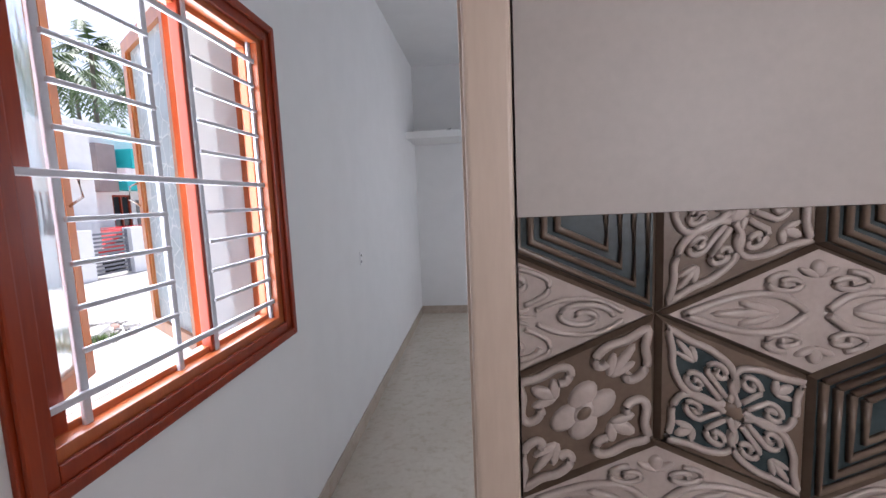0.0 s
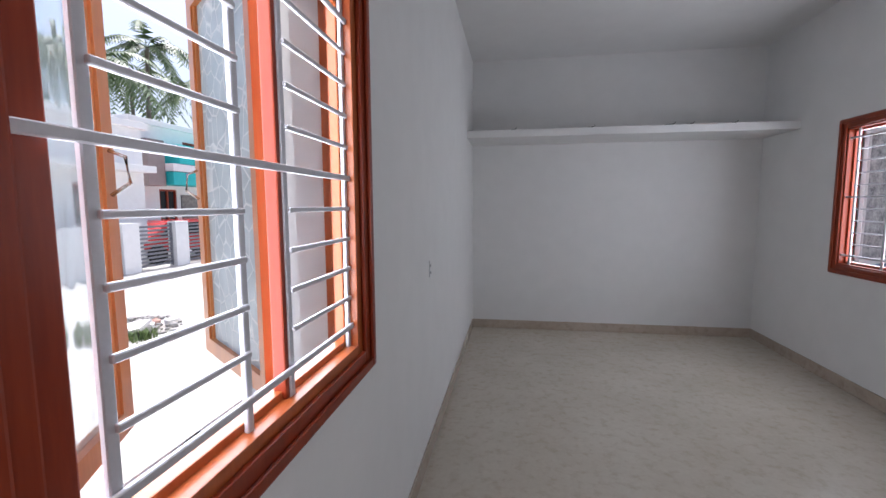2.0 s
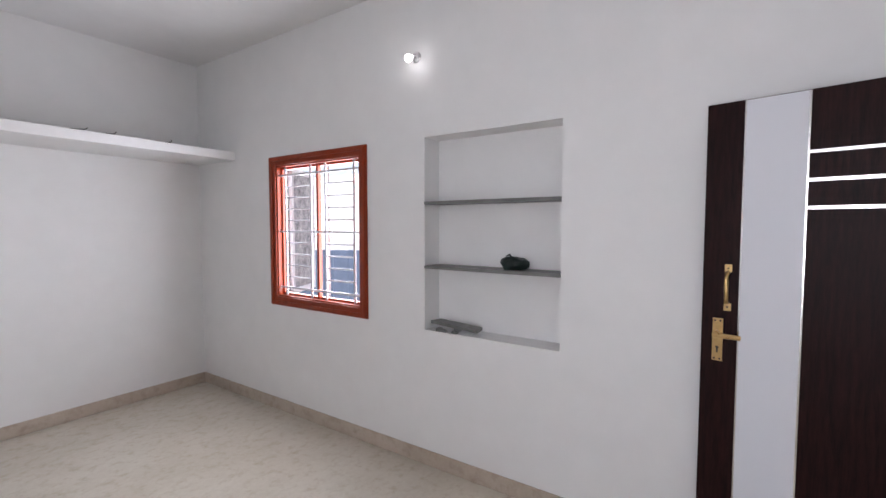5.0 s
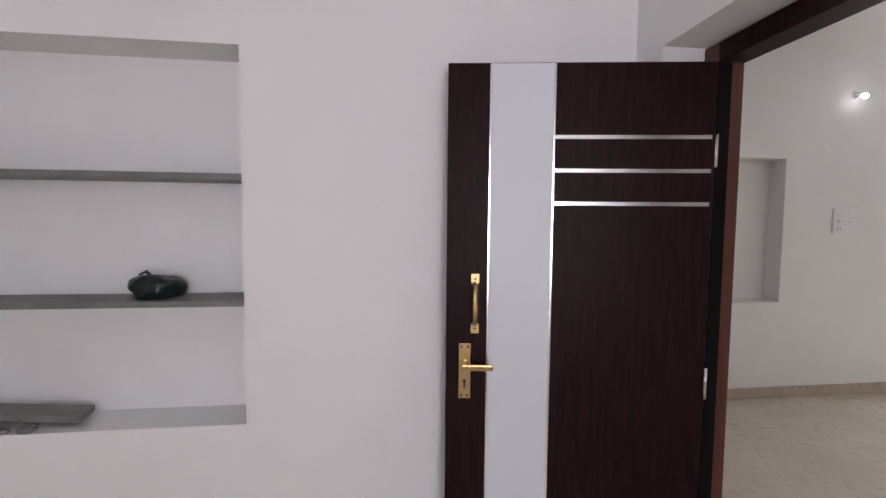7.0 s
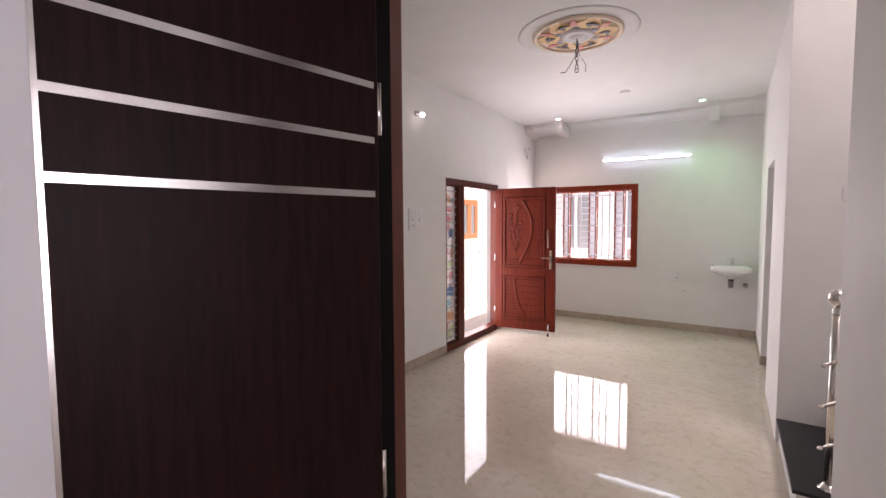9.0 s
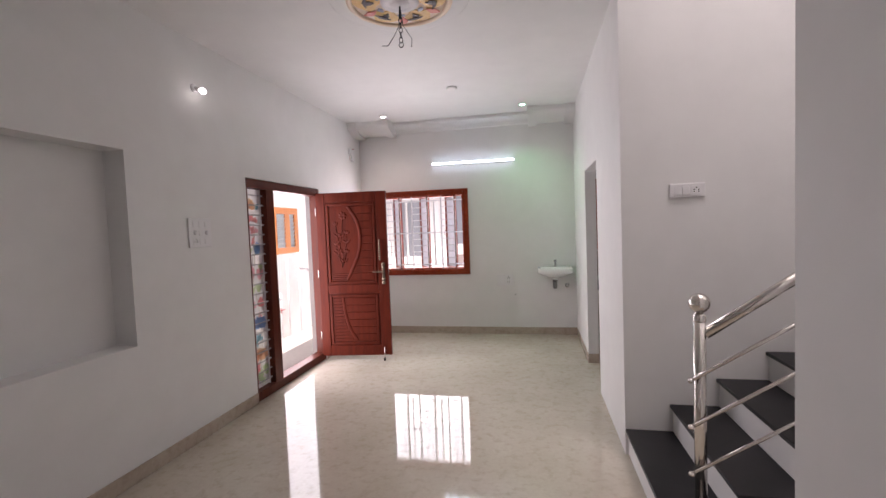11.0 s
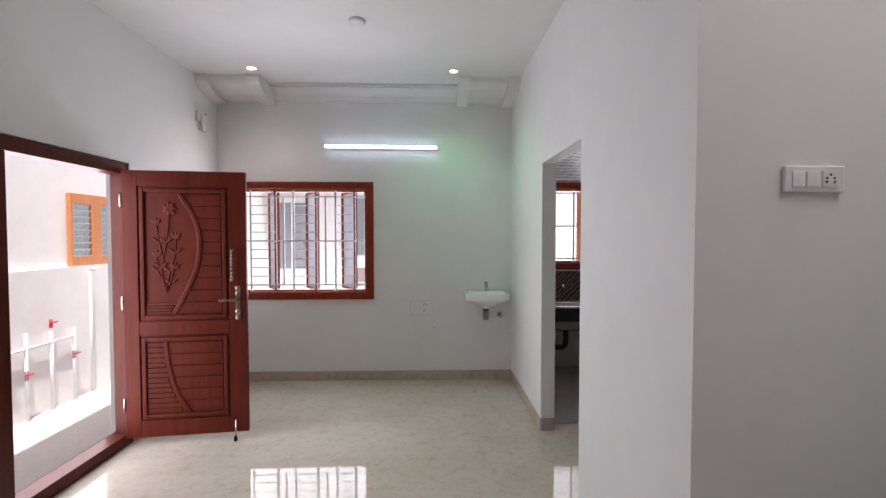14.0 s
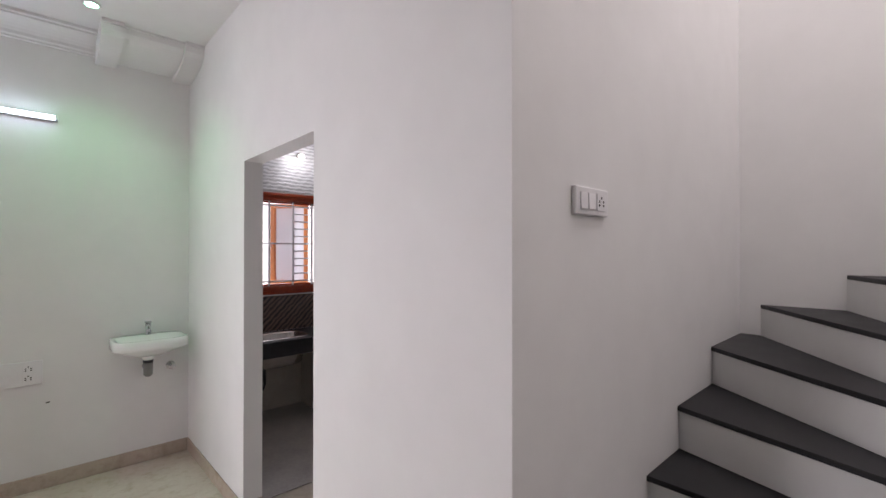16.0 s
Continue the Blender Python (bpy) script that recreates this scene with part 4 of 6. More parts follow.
def downlight(x, y, mat, label, w, color):
    d = thing("downlight", pose(x, y, CH), label, "lamp", "ceiling downlights")
    part("ring", bm_lathe(bmesh.new(), [(0.035, -0.001), (0.05, -0.001), (0.05, -0.006), (0.044, -0.011), (0.035, -0.008), (0.035, -0.001)], 24), PLASTIC, d)
    part("lens", bm_lathe(bmesh.new(), [(0.0, -0.006), (0.034, -0.006), (0.034, -0.001), (0, -0.001)], 24), mat, d)
    l = bpy.data.lights.new("downlight_light", "SPOT")
    l.energy, l.spot_size, l.spot_blend, l.shadow_soft_size, l.color = w, radians(120), 0.8, 0.03, color
    o = new("downlight_light", l)
    o.location = (x, y, CH - 0.02)


downlight(4.46, -6.91, GLOWWARM, "small lit warm white ceiling downlight", 4.5, (1.0, 0.84, 0.72))
downlight(2.61, -6.93, GLOWGREEN, "small lit green ceiling downlight", 6.0, (0.35, 1.0, 0.50))


# ---- hall ceiling plasterwork ----
def cornice():
    c = thing("cornice", pose(0, HS, CH), "white moulded plaster cornice with thicker end blocks", "cornice", "", "structure")

    def run(nm, x0, x1, prof):
        bm = bmesh.new()
        a = [bm.verts.new((x0, y, z)) for y, z in prof]
        b = [bm.verts.new((x1, y, z)) for y, z in prof]
        n = len(prof)
        for i in range(n):
            bm.faces.new((a[i], a[(i + 1) % n], b[(i + 1) % n], b[i]))
        bm.faces.new(a)
        bm.faces.new(list(reversed(b)))
        bmesh.ops.recalc_face_normals(bm, faces=bm.faces[:])
        part(nm, bm, CEIL, c)
    arc = [(0.17 - 0.13 * math.sin(q), -0.03 - 0.075 * (1 - math.cos(q))) for q in [math.pi / 2 * k / 6 for k in range(7)]]
    small = [(0.0005, -0.0005), (0.20, -0.0005), (0.20, -0.02), (0.17, -0.02)] + arc + [(0.03, -0.115), (0.03, -0.125), (0.0005, -0.125)]
    big = [(0.0005, -0.0005), (0.40, -0.0005), (0.40, -0.012)] + [(0.02 + 0.37 * math.cos(q), -0.012 - 0.125 * math.sin(q) ** 0.8) for q in [math.pi / 2 * k / 8 for k in range(9)]] + [(0.0005, -0.138)]
    edge = [(0.0005, -0.0005), (0.435, -0.0005), (0.435, -0.024)] + [(0.02 + 0.405 * math.cos(q), -0.024 - 0.145 * math.sin(q) ** 0.8) for q in [math.pi / 2 * k / 8 for k in range(9)]] + [(0.0005, -0.170)]
    run("cove", HW + 0.60, HE - 0.60, small)
    for s0, s1 in ((HW + 0.001, HW + 0.60), (HE - 0.60, HE - 0.001)):
        run("end_rib", s0, s0 + 0.12, edge)
        run("end_block", s0 + 0.12, s1 - 0.12, big)
        run("end_rib", s1 - 0.12, s1, edge)


cornice()


def medallion():
    m = thing("ceiling_medallion", pose(3.345, -4.08, CH), "round painted ceiling medallion with yellow and red flowers", "ceiling rose")
    rim = two_tone("medallion_rim", (0.80, 0.62, 0.46), (0.88, 0.74, 0.60), 6, 0.5)
    yel = two_tone("medallion_yellow", (0.62, 0.33, 0.07), (0.84, 0.58, 0.24), 9, 0.5, 40)
    red = two_tone("medallion_red", (0.60, 0.07, 0.07), (0.78, 0.34, 0.22), 14, 0.5, 40)
    dark = plain("medallion_brown", (0.05, 0.03, 0.025), 0.5)
    grey = two_tone("medallion_grey", (0.68, 0.64, 0.66), (0.80, 0.77, 0.78), 10, 0.5)
    blue = plain("medallion_blue", (0.30, 0.32, 0.40), 0.5)
    part("disc", bm_lathe(bmesh.new(), [(0, -0.001), (0.47, -0.001), (0.465, -0.005), (0.44, -0.008), (0.38, -0.0095), (0, -0.010)], 64), CEIL, m)
    part("rim", bm_lathe(bmesh.new(), [(0.352, -0.0102), (0.352, -0.024), (0.335, -0.030), (0.318, -0.024), (0.315, -0.0102)], 64), rim, m, "pale pink moulded rim")
    part("field", bm_lathe(bmesh.new(), [(0.314, -0.0103), (0.314, -0.0145), (0, -0.0145)], 48), rim, m)

    def leaf(r0, r1, a0, wd, mat, nm, z):
        bm = bmesh.new()
        n = 14
        pts = []
        for i in range(n):
            q = 2 * math.pi * i / n
            r = (r0 + r1) / 2 + (r1 - r0) / 2 * math.cos(q) * (1 + 0.15 * math.sin(3 * q + a0))
            t = a0 + wd * math.sin(q) * (1 + 0.25 * math.cos(4 * q))
            pts.append((r * math.cos(t), r * math.sin(t)))
        bm_prism(bm, pts, z - 0.005, z)
        part(nm, bm, mat, m)
    for k in range(6):
        a = k * math.pi / 3 + 0.2
        leaf(0.13, 0.312, a, 0.40, yel, "yellow_leaf", -0.0150)
        leaf(0.20, 0.30, a + 0.5, 0.10, red, "red_flower", -0.0206)
        leaf(0.17, 0.25, a + 0.05, 0.10, dark, "brown_spray", -0.0207)
        leaf(0.22, 0.245, a + 0.12, 0.24, dark, "brown_spray", -0.0262)
        leaf(0.14, 0.175, a + 0.55, 0.16, blue, "blue_leaf", -0.0263)
    part("centre", bm_lathe(bmesh.new(), [(0.13, -0.015), (0.125, -0.028), (0.085, -0.034), (0.075, -0.028), (0.06, -0.036), (0.03, -0.046), (0, -0.046)], 40), grey, m, "grey moulded centre boss")
    h = thing("ceiling_hook", pose(3.345, -4.08, CH - 0.046), "iron fan hook with chain and loose wires", "hook")
    part("rod", tube([(0, 0, 0.0), (0, 0, -0.08)], 0.006, 8), WIRE, h)
    for k in range(5):
        ang = (k % 2) * math.pi / 2
        ring = [(0.012 * math.sin(q) * math.cos(ang), 0.012 * math.sin(q) * math.sin(ang), -0.09 - 0.032 * k + 0.019 * math.cos(q)) for q in [2 * math.pi * j / 12 for j in range(13)]]
        part("chain_link", tube(ring, 0.003, 6), WIRE, h)
    part("ring", tube([(0.016 * math.sin(q), 0, -0.25 + 0.016 * math.cos(q)) for q in [2 * math.pi * j / 14 for j in range(15)]], 0.003, 6), WIRE, h)
    part("wire", tube([(0.005, 0, -0.02), (0.01, 0.005, -0.13), (0.05, 0.01, -0.20), (0.09, 0.01, -0.25), (0.13, 0.01, -0.245)], 0.0025, 6), WIRE, h)
    part("wire", tube([(-0.005, 0, -0.02), (-0.015, 0, -0.12), (-0.045, 0.0, -0.17), (-0.075, 0.0, -0.22), (-0.07, 0, -0.27)], 0.0025, 6), WIRE, h)


medallion()
fb = thing("fan_box", pose(3.35, -6.0, CH), "white round fan box cover on the ceiling", "ceiling box")
part("cover", bm_lathe(bmesh.new(), [(0, -0.001), (0.06, -0.001), (0.06, -0.012), (0.04, -0.02), (0, -0.02)], 24), CEIL, fb)


def chime():
    c = thing("door_bell", pose(HE, -7.15, 2.66, 0, 0, -90), "white door bell unit with a red strip and wire", "door bell")
    part("case", box(-0.03, 0.06, -0.045, -0.0005, -0.09, 0.07, 0.006), PLASTIC, c)
    part("strip", box(0.064, 0.074, -0.03, -0.0005, -0.08, 0.09, 0.002), plain("red_strip", (0.4, 0.05, 0.04), 0.4), c)
    part("cover", box(-0.075, -0.033, -0.03, -0.0005, -0.01, 0.08, 0.005), PLASTIC, c)
    part("wire", tube([(-0.055, -0.031, 0.0), (-0.05, -0.036, -0.05), (-0.03, -0.04, -0.08)], 0.003, 6), WIRE, c)


chime()


def basin():
    b = thing("wash_basin", pose(2.244, HS, 0.853, 0, 0, 180), "small white ceramic wall-hung wash basin", "wash basin")
    bm = bmesh.new()
    W, D = 0.230, 0.36

    # rings of a rounded rectangle from the foot of the bowl to the rim and down into the bowl
    def ringpts(sx, y0, y1, z, n=32, e=0.45):
        out = []
        cy, c = (y0 + y1) / 2, abs(y1 - y0) / 2
        for i in range(n):
            q = 2 * math.pi * i / n
            out.append((sx * math.copysign(abs(math.cos(q)) ** e, math.cos(q)), cy + c * math.copysign(abs(math.sin(q)) ** e, math.sin(q)), z))
        return out
    prof = [(0.035, -0.10, -0.17, -0.034), (0.075, -0.07, -0.21, -0.026), (0.13, -0.03, -0.27, -0.002), (0.19, -0.005, -0.325, 0.026), (W - 0.006, -0.001, -D + 0.006, 0.044), (W, -0.001, -D, 0.050), (W, -0.001, -D, 0.104), (W - 0.006, -0.004, -D + 0.006, 0.112), (W - 0.03, -0.09, -D + 0.03, 0.110), (W - 0.05, -0.11, -D + 0.05, 0.07), (0.10, -0.14, -0.26, 0.02), (0.015, -0.17, -0.20, 0.012)]
    rings = [[bm.verts.new(p) for p in ringpts(*q)] for q in prof]
    for u, w in zip(rings, rings[1:]):
        for j in range(len(u)):
            f = bm.faces.new((u[j], u[(j + 1) % len(u)], w[(j + 1) % len(u)], w[j]))
            f.smooth = True
    bm.faces.new(list(reversed(rings[0])))
    bm.faces.new(rings[-1])
    bmesh.ops.recalc_face_normals(bm, faces=bm.faces[:])
    part("bowl", bm, CERAMIC, b)
    tx = 0.012
    part("tap_body", bm_lathe(bmesh.new(), [(0.024, 0.111), (0.024, 0.117), (0.016, 0.122), (0.015, 0.165), (0.019, 0.170), (0.019, 0.188), (0.010, 0.196), (0, 0.196)], 18, (tx, -0.055, 0)), CHROME, b, "small chrome pillar tap")
    part("spout", tube([(tx, -0.06, 0.145), (tx, -0.10, 0.152), (tx, -0.13, 0.142), (tx, -0.135, 0.125)], 0.010, 12), CHROME, b)
    part("tap_head", box(tx - 0.022, tx + 0.022, -0.064, -0.046, 0.194, 0.210, 0.005), CHROME, b)
    part("waste_flange", bm_lathe(bmesh.new(), [(0.036, -0.030), (0.038, -0.050), (0.030, -0.062), (0, -0.062)], 20, (0, -0.14, 0)), CERAMIC, b)
    part("waste_nut", bm_lathe(bmesh.new(), [(0, -0.060), (0.031, -0.061), (0.033, -0.066), (0.033, -0.080), (0.030, -0.084), (0, -0.084)], 8, (0, -0.14, 0)), PVCBLACK, b, "dark waste nut")
    part("waste_cup", bm_lathe(bmesh.new(), [(0, -0.186), (0.018, -0.183), (0.029, -0.168), (0.031, -0.085), (0, -0.084)], 18, (0, -0.14, 0)), PVCGREY, b, "grey bottle waste trap")
    part("waste_pipe", tube([(0, -0.14, -0.130), (0, -0.08, -0.132), (0, -0.001, -0.132)], 0.019, 14), PVCGREY, b, "grey waste pipe")
    part("valve_rose", bm_lathe(bmesh.new(), [(0.032, 0), (0.030, 0.006), (0, 0.008)], 18), CHROME, b, "", Matrix.Translation((0.168, -0.0005, -0.155)) @ Euler((math.pi / 2, 0, 0)).to_matrix().to_4x4())
    part("angle_valve", tube([(0.168, -0.008, -0.155), (0.168, -0.055, -0.155)], 0.014, 12), CHROME, b)
    part("valve_outlet", tube([(0.168, -0.035, -0.150), (0.168, -0.035, -0.118)], 0.009, 10), CHROME, b)
    part("valve_cross", box(0.143, 0.193, -0.075, -0.058, -0.161, -0.149, 0.004), CHROME, b)
    part("valve_cross", box(0.162, 0.174, -0.074, -0.059, -0.180, -0.130, 0.004), CHROME, b)


basin()
screw = thing("wall_screw", pose(2.795, HS, 0.57, 0, 0, 180), "small dark screw stub in the wall", "screw")
part("stub", tube([(0, -0.0005, 0), (0, -0.012, 0.001), (0.018, -0.016, 0.006)], 0.004, 6), GREYDARK, screw)

# ---- entrance side light: painted glass behind bars ----
def side_light():
    s = thing("side_light", pose(HE + 0.05, -4.938, 0.087), "flower-painted obscure glass side light behind silver bars", "window", "", "structure")
    w0, w1, H = -0.131, 0.150, 1.914
    def build(t, b):
        v = coords(t)
        b.inputs["Base Color"].default_value = (0.97, 0.97, 0.98, 1)
        b.inputs["Roughness"].default_value = 0.5
        b.inputs["Transmission Weight"].default_value = 0.6
        b.inputs["IOR"].default_value = 1.2
        bump(t, b, noise_tex(t, v, 60, 3), 0.3, 0.001)
    part("pane", box(0.030, 0.036, w0, w1, 0, H), material("side_light_glass", build), s, "milky white glass pane").visible_shadow = False
    cols = {n: plain("glass_paint_" + n, c, 0.45, 0.0, Transmission_Weight=0.65, IOR=1.08) for n, c in (("orange", (0.96, 0.64, 0.40)), ("pink", (0.94, 0.52, 0.58)), ("red", (0.92, 0.40, 0.42)), ("blue", (0.28, 0.45, 0.74)), ("teal", (0.36, 0.70, 0.80)), ("green", (0.64, 0.78, 0.48)), ("stem", (0.80, 0.76, 0.68)))}
    rnd = random.Random(4)

    def petals(y, z, n, ln, wd, col, a0, a1, nm):
        bm = bmesh.new()
        for k in range(n):
            a = a0 + (a1 - a0) * (k + 0.5) / n
            pts = []
            for i in range(10):
                q = 2 * math.pi * i / 10
                r, t = ln * (0.5 - 0.5 * math.cos(q / 1.0)), wd * math.sin(q)
                r = ln * 0.5 * (1 - math.cos(q))
                u, w = y + r * math.cos(a) - t * math.sin(a), z + r * math.sin(a) + t * math.cos(a)
                pts.append((min(max(u, w0 + 0.004), w1 - 0.004), w))
            lo = [bm.verts.new((0.0275 - 0.0004 * k, p[0], p[1])) for p in pts]
            hi = [bm.verts.new((0.0295 - 0.0002 * k, p[0], p[1])) for p in pts]
            bm.faces.new(lo)
            bm.faces.new(list(reversed(hi)))
            for i in range(10):
                bm.faces.new((lo[i], hi[i], hi[(i + 1) % 10], lo[(i + 1) % 10]))
        bmesh.ops.recalc_face_normals(bm, faces=bm.faces[:])
        part(nm, bm, cols[col], s)
    # across from the wall side, height, petals, their length and width, colour, first and last angle
    plan = [(0.38, 1.74, 7, 0.085, 0.024, "orange", 0.0, 3.4), (0.30, 1.78, 4, 0.06, 0.020, "orange", 2.6, 5.4), (0.74, 1.76, 4, 0.045, 0.013, "teal", 2.6, 5.6),
            (0.12, 1.70, 5, 0.055, 0.018, "pink", 0.4, 5.8), (0.42, 1.64, 4, 0.050, 0.016, "red", 0, 6.2), (0.62, 1.60, 3, 0.050, 0.017, "red", 0.6, 3.2), (0.45, 1.52, 4, 0.052, 0.017, "red", 0.2, 5.6), (0.66, 1.50, 3, 0.048, 0.016, "pink", 0, 3.0), (0.42, 1.42, 3, 0.050, 0.016, "red", 2.0, 5.0),
            (0.06, 1.58, 4, 0.085, 0.024, "teal", -1.9, 1.2), (0.10, 1.66, 3, 0.045, 0.015, "green", 0.4, 2.6), (0.66, 1.28, 4, 0.105, 0.024, "blue", 1.1, 2.1), (0.70, 1.38, 3, 0.035, 0.016, "blue", 0, 6.2), (0.10, 1.28, 4, 0.11, 0.022, "green", 1.2, 2.6),
            (0.22, 1.12, 8, 0.075, 0.026, "pink", 0, 6.28), (0.26, 1.14, 5, 0.045, 0.016, "red", 0, 6.28), (0.70, 1.04, 4, 0.115, 0.020, "pink", 1.2, 2.3), (0.78, 1.12, 3, 0.085, 0.016, "green", 1.2, 2.4),
            (0.24, 0.90, 4, 0.10, 0.018, "green", 0.5, 2.4), (0.62, 0.92, 3, 0.09, 0.016, "green", 0.9, 2.4), (0.10, 1.00, 3, 0.08, 0.015, "green", 0.2, 1.9), (0.52, 0.80, 4, 0.10, 0.019, "red", 2.2, 3.4), (0.22, 0.78, 5, 0.075, 0.020, "pink", 0.2, 3.0),
            (0.62, 0.70, 4, 0.035, 0.012, "pink", 0, 6.2), (0.55, 0.58, 6, 0.115, 0.030, "blue", 0.2, 2.9), (0.70, 0.62, 4, 0.07, 0.022, "blue", 2.0, 4.4), (0.12, 0.56, 4, 0.075, 0.015, "green", 0.4, 2.6), (0.50, 0.46, 4, 0.065, 0.017, "teal", -0.4, 3.4), (0.26, 0.44, 4, 0.060, 0.016, "teal", 0.4, 4.2),
            (0.46, 0.28, 9, 0.105, 0.024, "orange", 0.0, 3.3), (0.70, 0.30, 4, 0.07, 0.020, "orange", 1.4, 3.6), (0.20, 0.20, 8, 0.080, 0.026, "red", 0, 6.28), (0.24, 0.21, 5, 0.045, 0.018, "orange", 0, 6.28), (0.80, 0.10, 5, 0.11, 0.018, "green", 1.0, 2.6), (0.46, 0.06, 4, 0.11, 0.018, "green", 0.9, 2.2), (0.12, 0.05, 5, 0.075, 0.022, "pink", 0.2, 3.0), (0.60, 0.03, 3, 0.06, 0.014, "green", 0.7, 2.4)]
    plan = [(w1 - (w1 - w0) * u, *rest) for u, *rest in plan]
    for y, z, n, ln, wd, col, a0, a1 in plan:
        petals(y, z, n, ln, wd, col, a0, a1, "painted_flower")
    for q in range(3):
        pts = [(0.0285, max(min(0.05 * math.sin(k * 0.8 + q * 2) + (q - 1) * 0.05, w1 - 0.01), w0 + 0.01), 0.02 + k * 0.15) for k in range(11)]
        part("painted_stem", tube(pts, 0.0025, 6), cols["stem"], s)
    n = 20
    for k in range(n):
        z = 0.06 + (H - 0.12) * k / (n - 1)
        part("bar", box(0.0, 0.008, w0 - (0.03 if k % 5 == 1 else 0), w1, z - 0.006, z + 0.006, 0.002, 1), IRON, s)
    for y in (w0 + 0.03, w1 - 0.012):
        part("upright", box(0.0085, 0.0155, y - 0.008, y + 0.008, 0, H, 0.002, 1), IRON, s)


side_light()


# ---- kitchen ----
def wave_tile(name, c1, c2, way, size):
    """Glazed tile with a fine rippled relief, crossed by a second set of ripples."""
    def build(t, b):
        v = coords(t, (1, 1, 1))
        w = node(t, "ShaderNodeTexWave", Scale=size, Distortion=2.5, Detail=1.0)
        w.inputs["Detail Scale"].default_value = 1.5
        w.wave_type, w.bands_direction = "BANDS", way
        link(t, v, w.inputs["Vector"])
        x = node(t, "ShaderNodeTexWave", Scale=size * 0.7, Distortion=1.2, Detail=1.0)
        x.wave_type, x.bands_direction = "BANDS", "DIAGONAL"
        link(t, v, x.inputs["Vector"])
        m = t.nodes.new("ShaderNodeMath")
        m.operation = "MULTIPLY_ADD"
        m.inputs[1].default_value = 0.35
        link(t, x.outputs["Fac"], m.inputs[0])
        link(t, w.outputs["Fac"], m.inputs[2])
        link(t, ramp(t, m.outputs[0], [(0.25, c1), (0.95, c2)]), b.inputs["Base Color"])
        b.inputs["Roughness"].default_value = 0.3
        bump(t, b, m.outputs[0], 0.6, 0.004)
    return material(name, build)


WAVEWHITE = wave_tile("kitchen_tile_white", (0.42, 0.41, 0.41), (0.74, 0.73, 0.73), "Z", 9.0)
WAVEBROWN = wave_tile("kitchen_tile_brown", (0.020, 0.011, 0.009), (0.17, 0.11, 0.085), "DIAGONAL", 11.0)
KFLOOR = two_tone("kitchen_floor_grey", (0.26, 0.24, 0.22), (0.38, 0.35, 0.32), 5, 0.35, 40, 0.0005, 0.2)
KBASE = two_tone("kitchen_base_cream", (0.46, 0.42, 0.36), (0.56, 0.52, 0.45), 6, 0.6, 60, 0.001, 0.4)
structure("kitchen_wall_tiles", block(SX + 0.01, HW - 0.12, -7.95, -7.942, 2.20, 2.98), WAVEWHITE, "white wave-patterned wall tiles above the window", "wall tiles")
structure("kitchen_splash_tiles", block(SX + 0.01, HW - 0.12, -7.95, -7.942, 0.781, 1.136), WAVEBROWN, "dark brown wave-patterned splash tiles", "wall tiles")
structure("kitchen_side_tiles", block(HW - 0.118, HW - 0.111, -7.94, -6.30, 0.8, 2.98), WAVEWHITE, "white wave-patterned wall tiles", "wall tiles")
structure("kitchen_base_wall", block(SX + 0.01, HW - 0.12, -7.95, -7.93, 0.004, 0.70), KBASE, "cream plastered wall below the sink", "wall")
structure("kitchen_floor", block(SX + 0.01, HW - 0.12, -7.93, -6.35, 0.0, 0.005), KFLOOR, "grey stone kitchen floor", "floor")


def kitchen_sink():
    k = thing("kitchen_sink", pose(1.22, -7.935, 0.695), "stainless steel kitchen sink set in the granite counter", "sink")
    bm = bmesh.new()
    W, D = 0.33, 0.46

    def ringpts(sx, y0, y1, z, n=32):
        out = []
        for i in range(n):
            q = 2 * math.pi * i / n
            e = 0.5
            out.append((sx * math.copysign(abs(math.cos(q)) ** e, math.cos(q)), (y0 + y1) / 2 + (y1 - y0) / 2 * math.copysign(abs(math.sin(q)) ** e, math.sin(q)), z))
        return out
    # rim on the counter, inside of the bowl, then back up its outside
    prof = [(W, 0.06, D, 0.086), (W - 0.004, 0.064, D - 0.004, 0.091), (W - 0.035, 0.095, D - 0.035, 0.090), (W - 0.045, 0.105, D - 0.045, 0.075), (W - 0.06, 0.12, D - 0.06, -0.16), (W - 0.09, 0.15, D - 0.09, -0.185), (0.03, 0.25, 0.31, -0.19),
            (0.03, 0.25, 0.31, -0.197), (W - 0.085, 0.145, D - 0.085, -0.192), (W - 0.05, 0.11, D - 0.05, -0.165), (W - 0.037, 0.097, D - 0.037, 0.030)]
    rings = [[bm.verts.new(p) for p in ringpts(*q)] for q in prof]
    for u, w in zip(rings, rings[1:]):
        for j in range(len(u)):
            f = bm.faces.new((u[j], u[(j + 1) % len(u)], w[(j + 1) % len(u)], w[j]))
            f.smooth = True
    bmesh.ops.recalc_face_normals(bm, faces=bm.faces[:])
    part("bowl", bm, STEEL, k)
    part("waste_pipe", tube([(0.09, 0.30, -0.195), (0.09, 0.30, -0.33), (0.10, 0.30, -0.37), (0.13, 0.29, -0.395), (0.20, 0.27, -0.395), (0.27, 0.22, -0.38), (0.30, 0.15, -0.33), (0.30, 0.006, -0.30)], 0.030, 12), PVCBLACK, k, "black plastic waste pipe")
    part("tap", tube([(0.08, 0.007, 0.26), (0.08, 0.06, 0.26), (0.08, 0.12, 0.30), (0.08, 0.18, 0.27)], 0.010, 10), CHROME, k, "chrome wall tap")


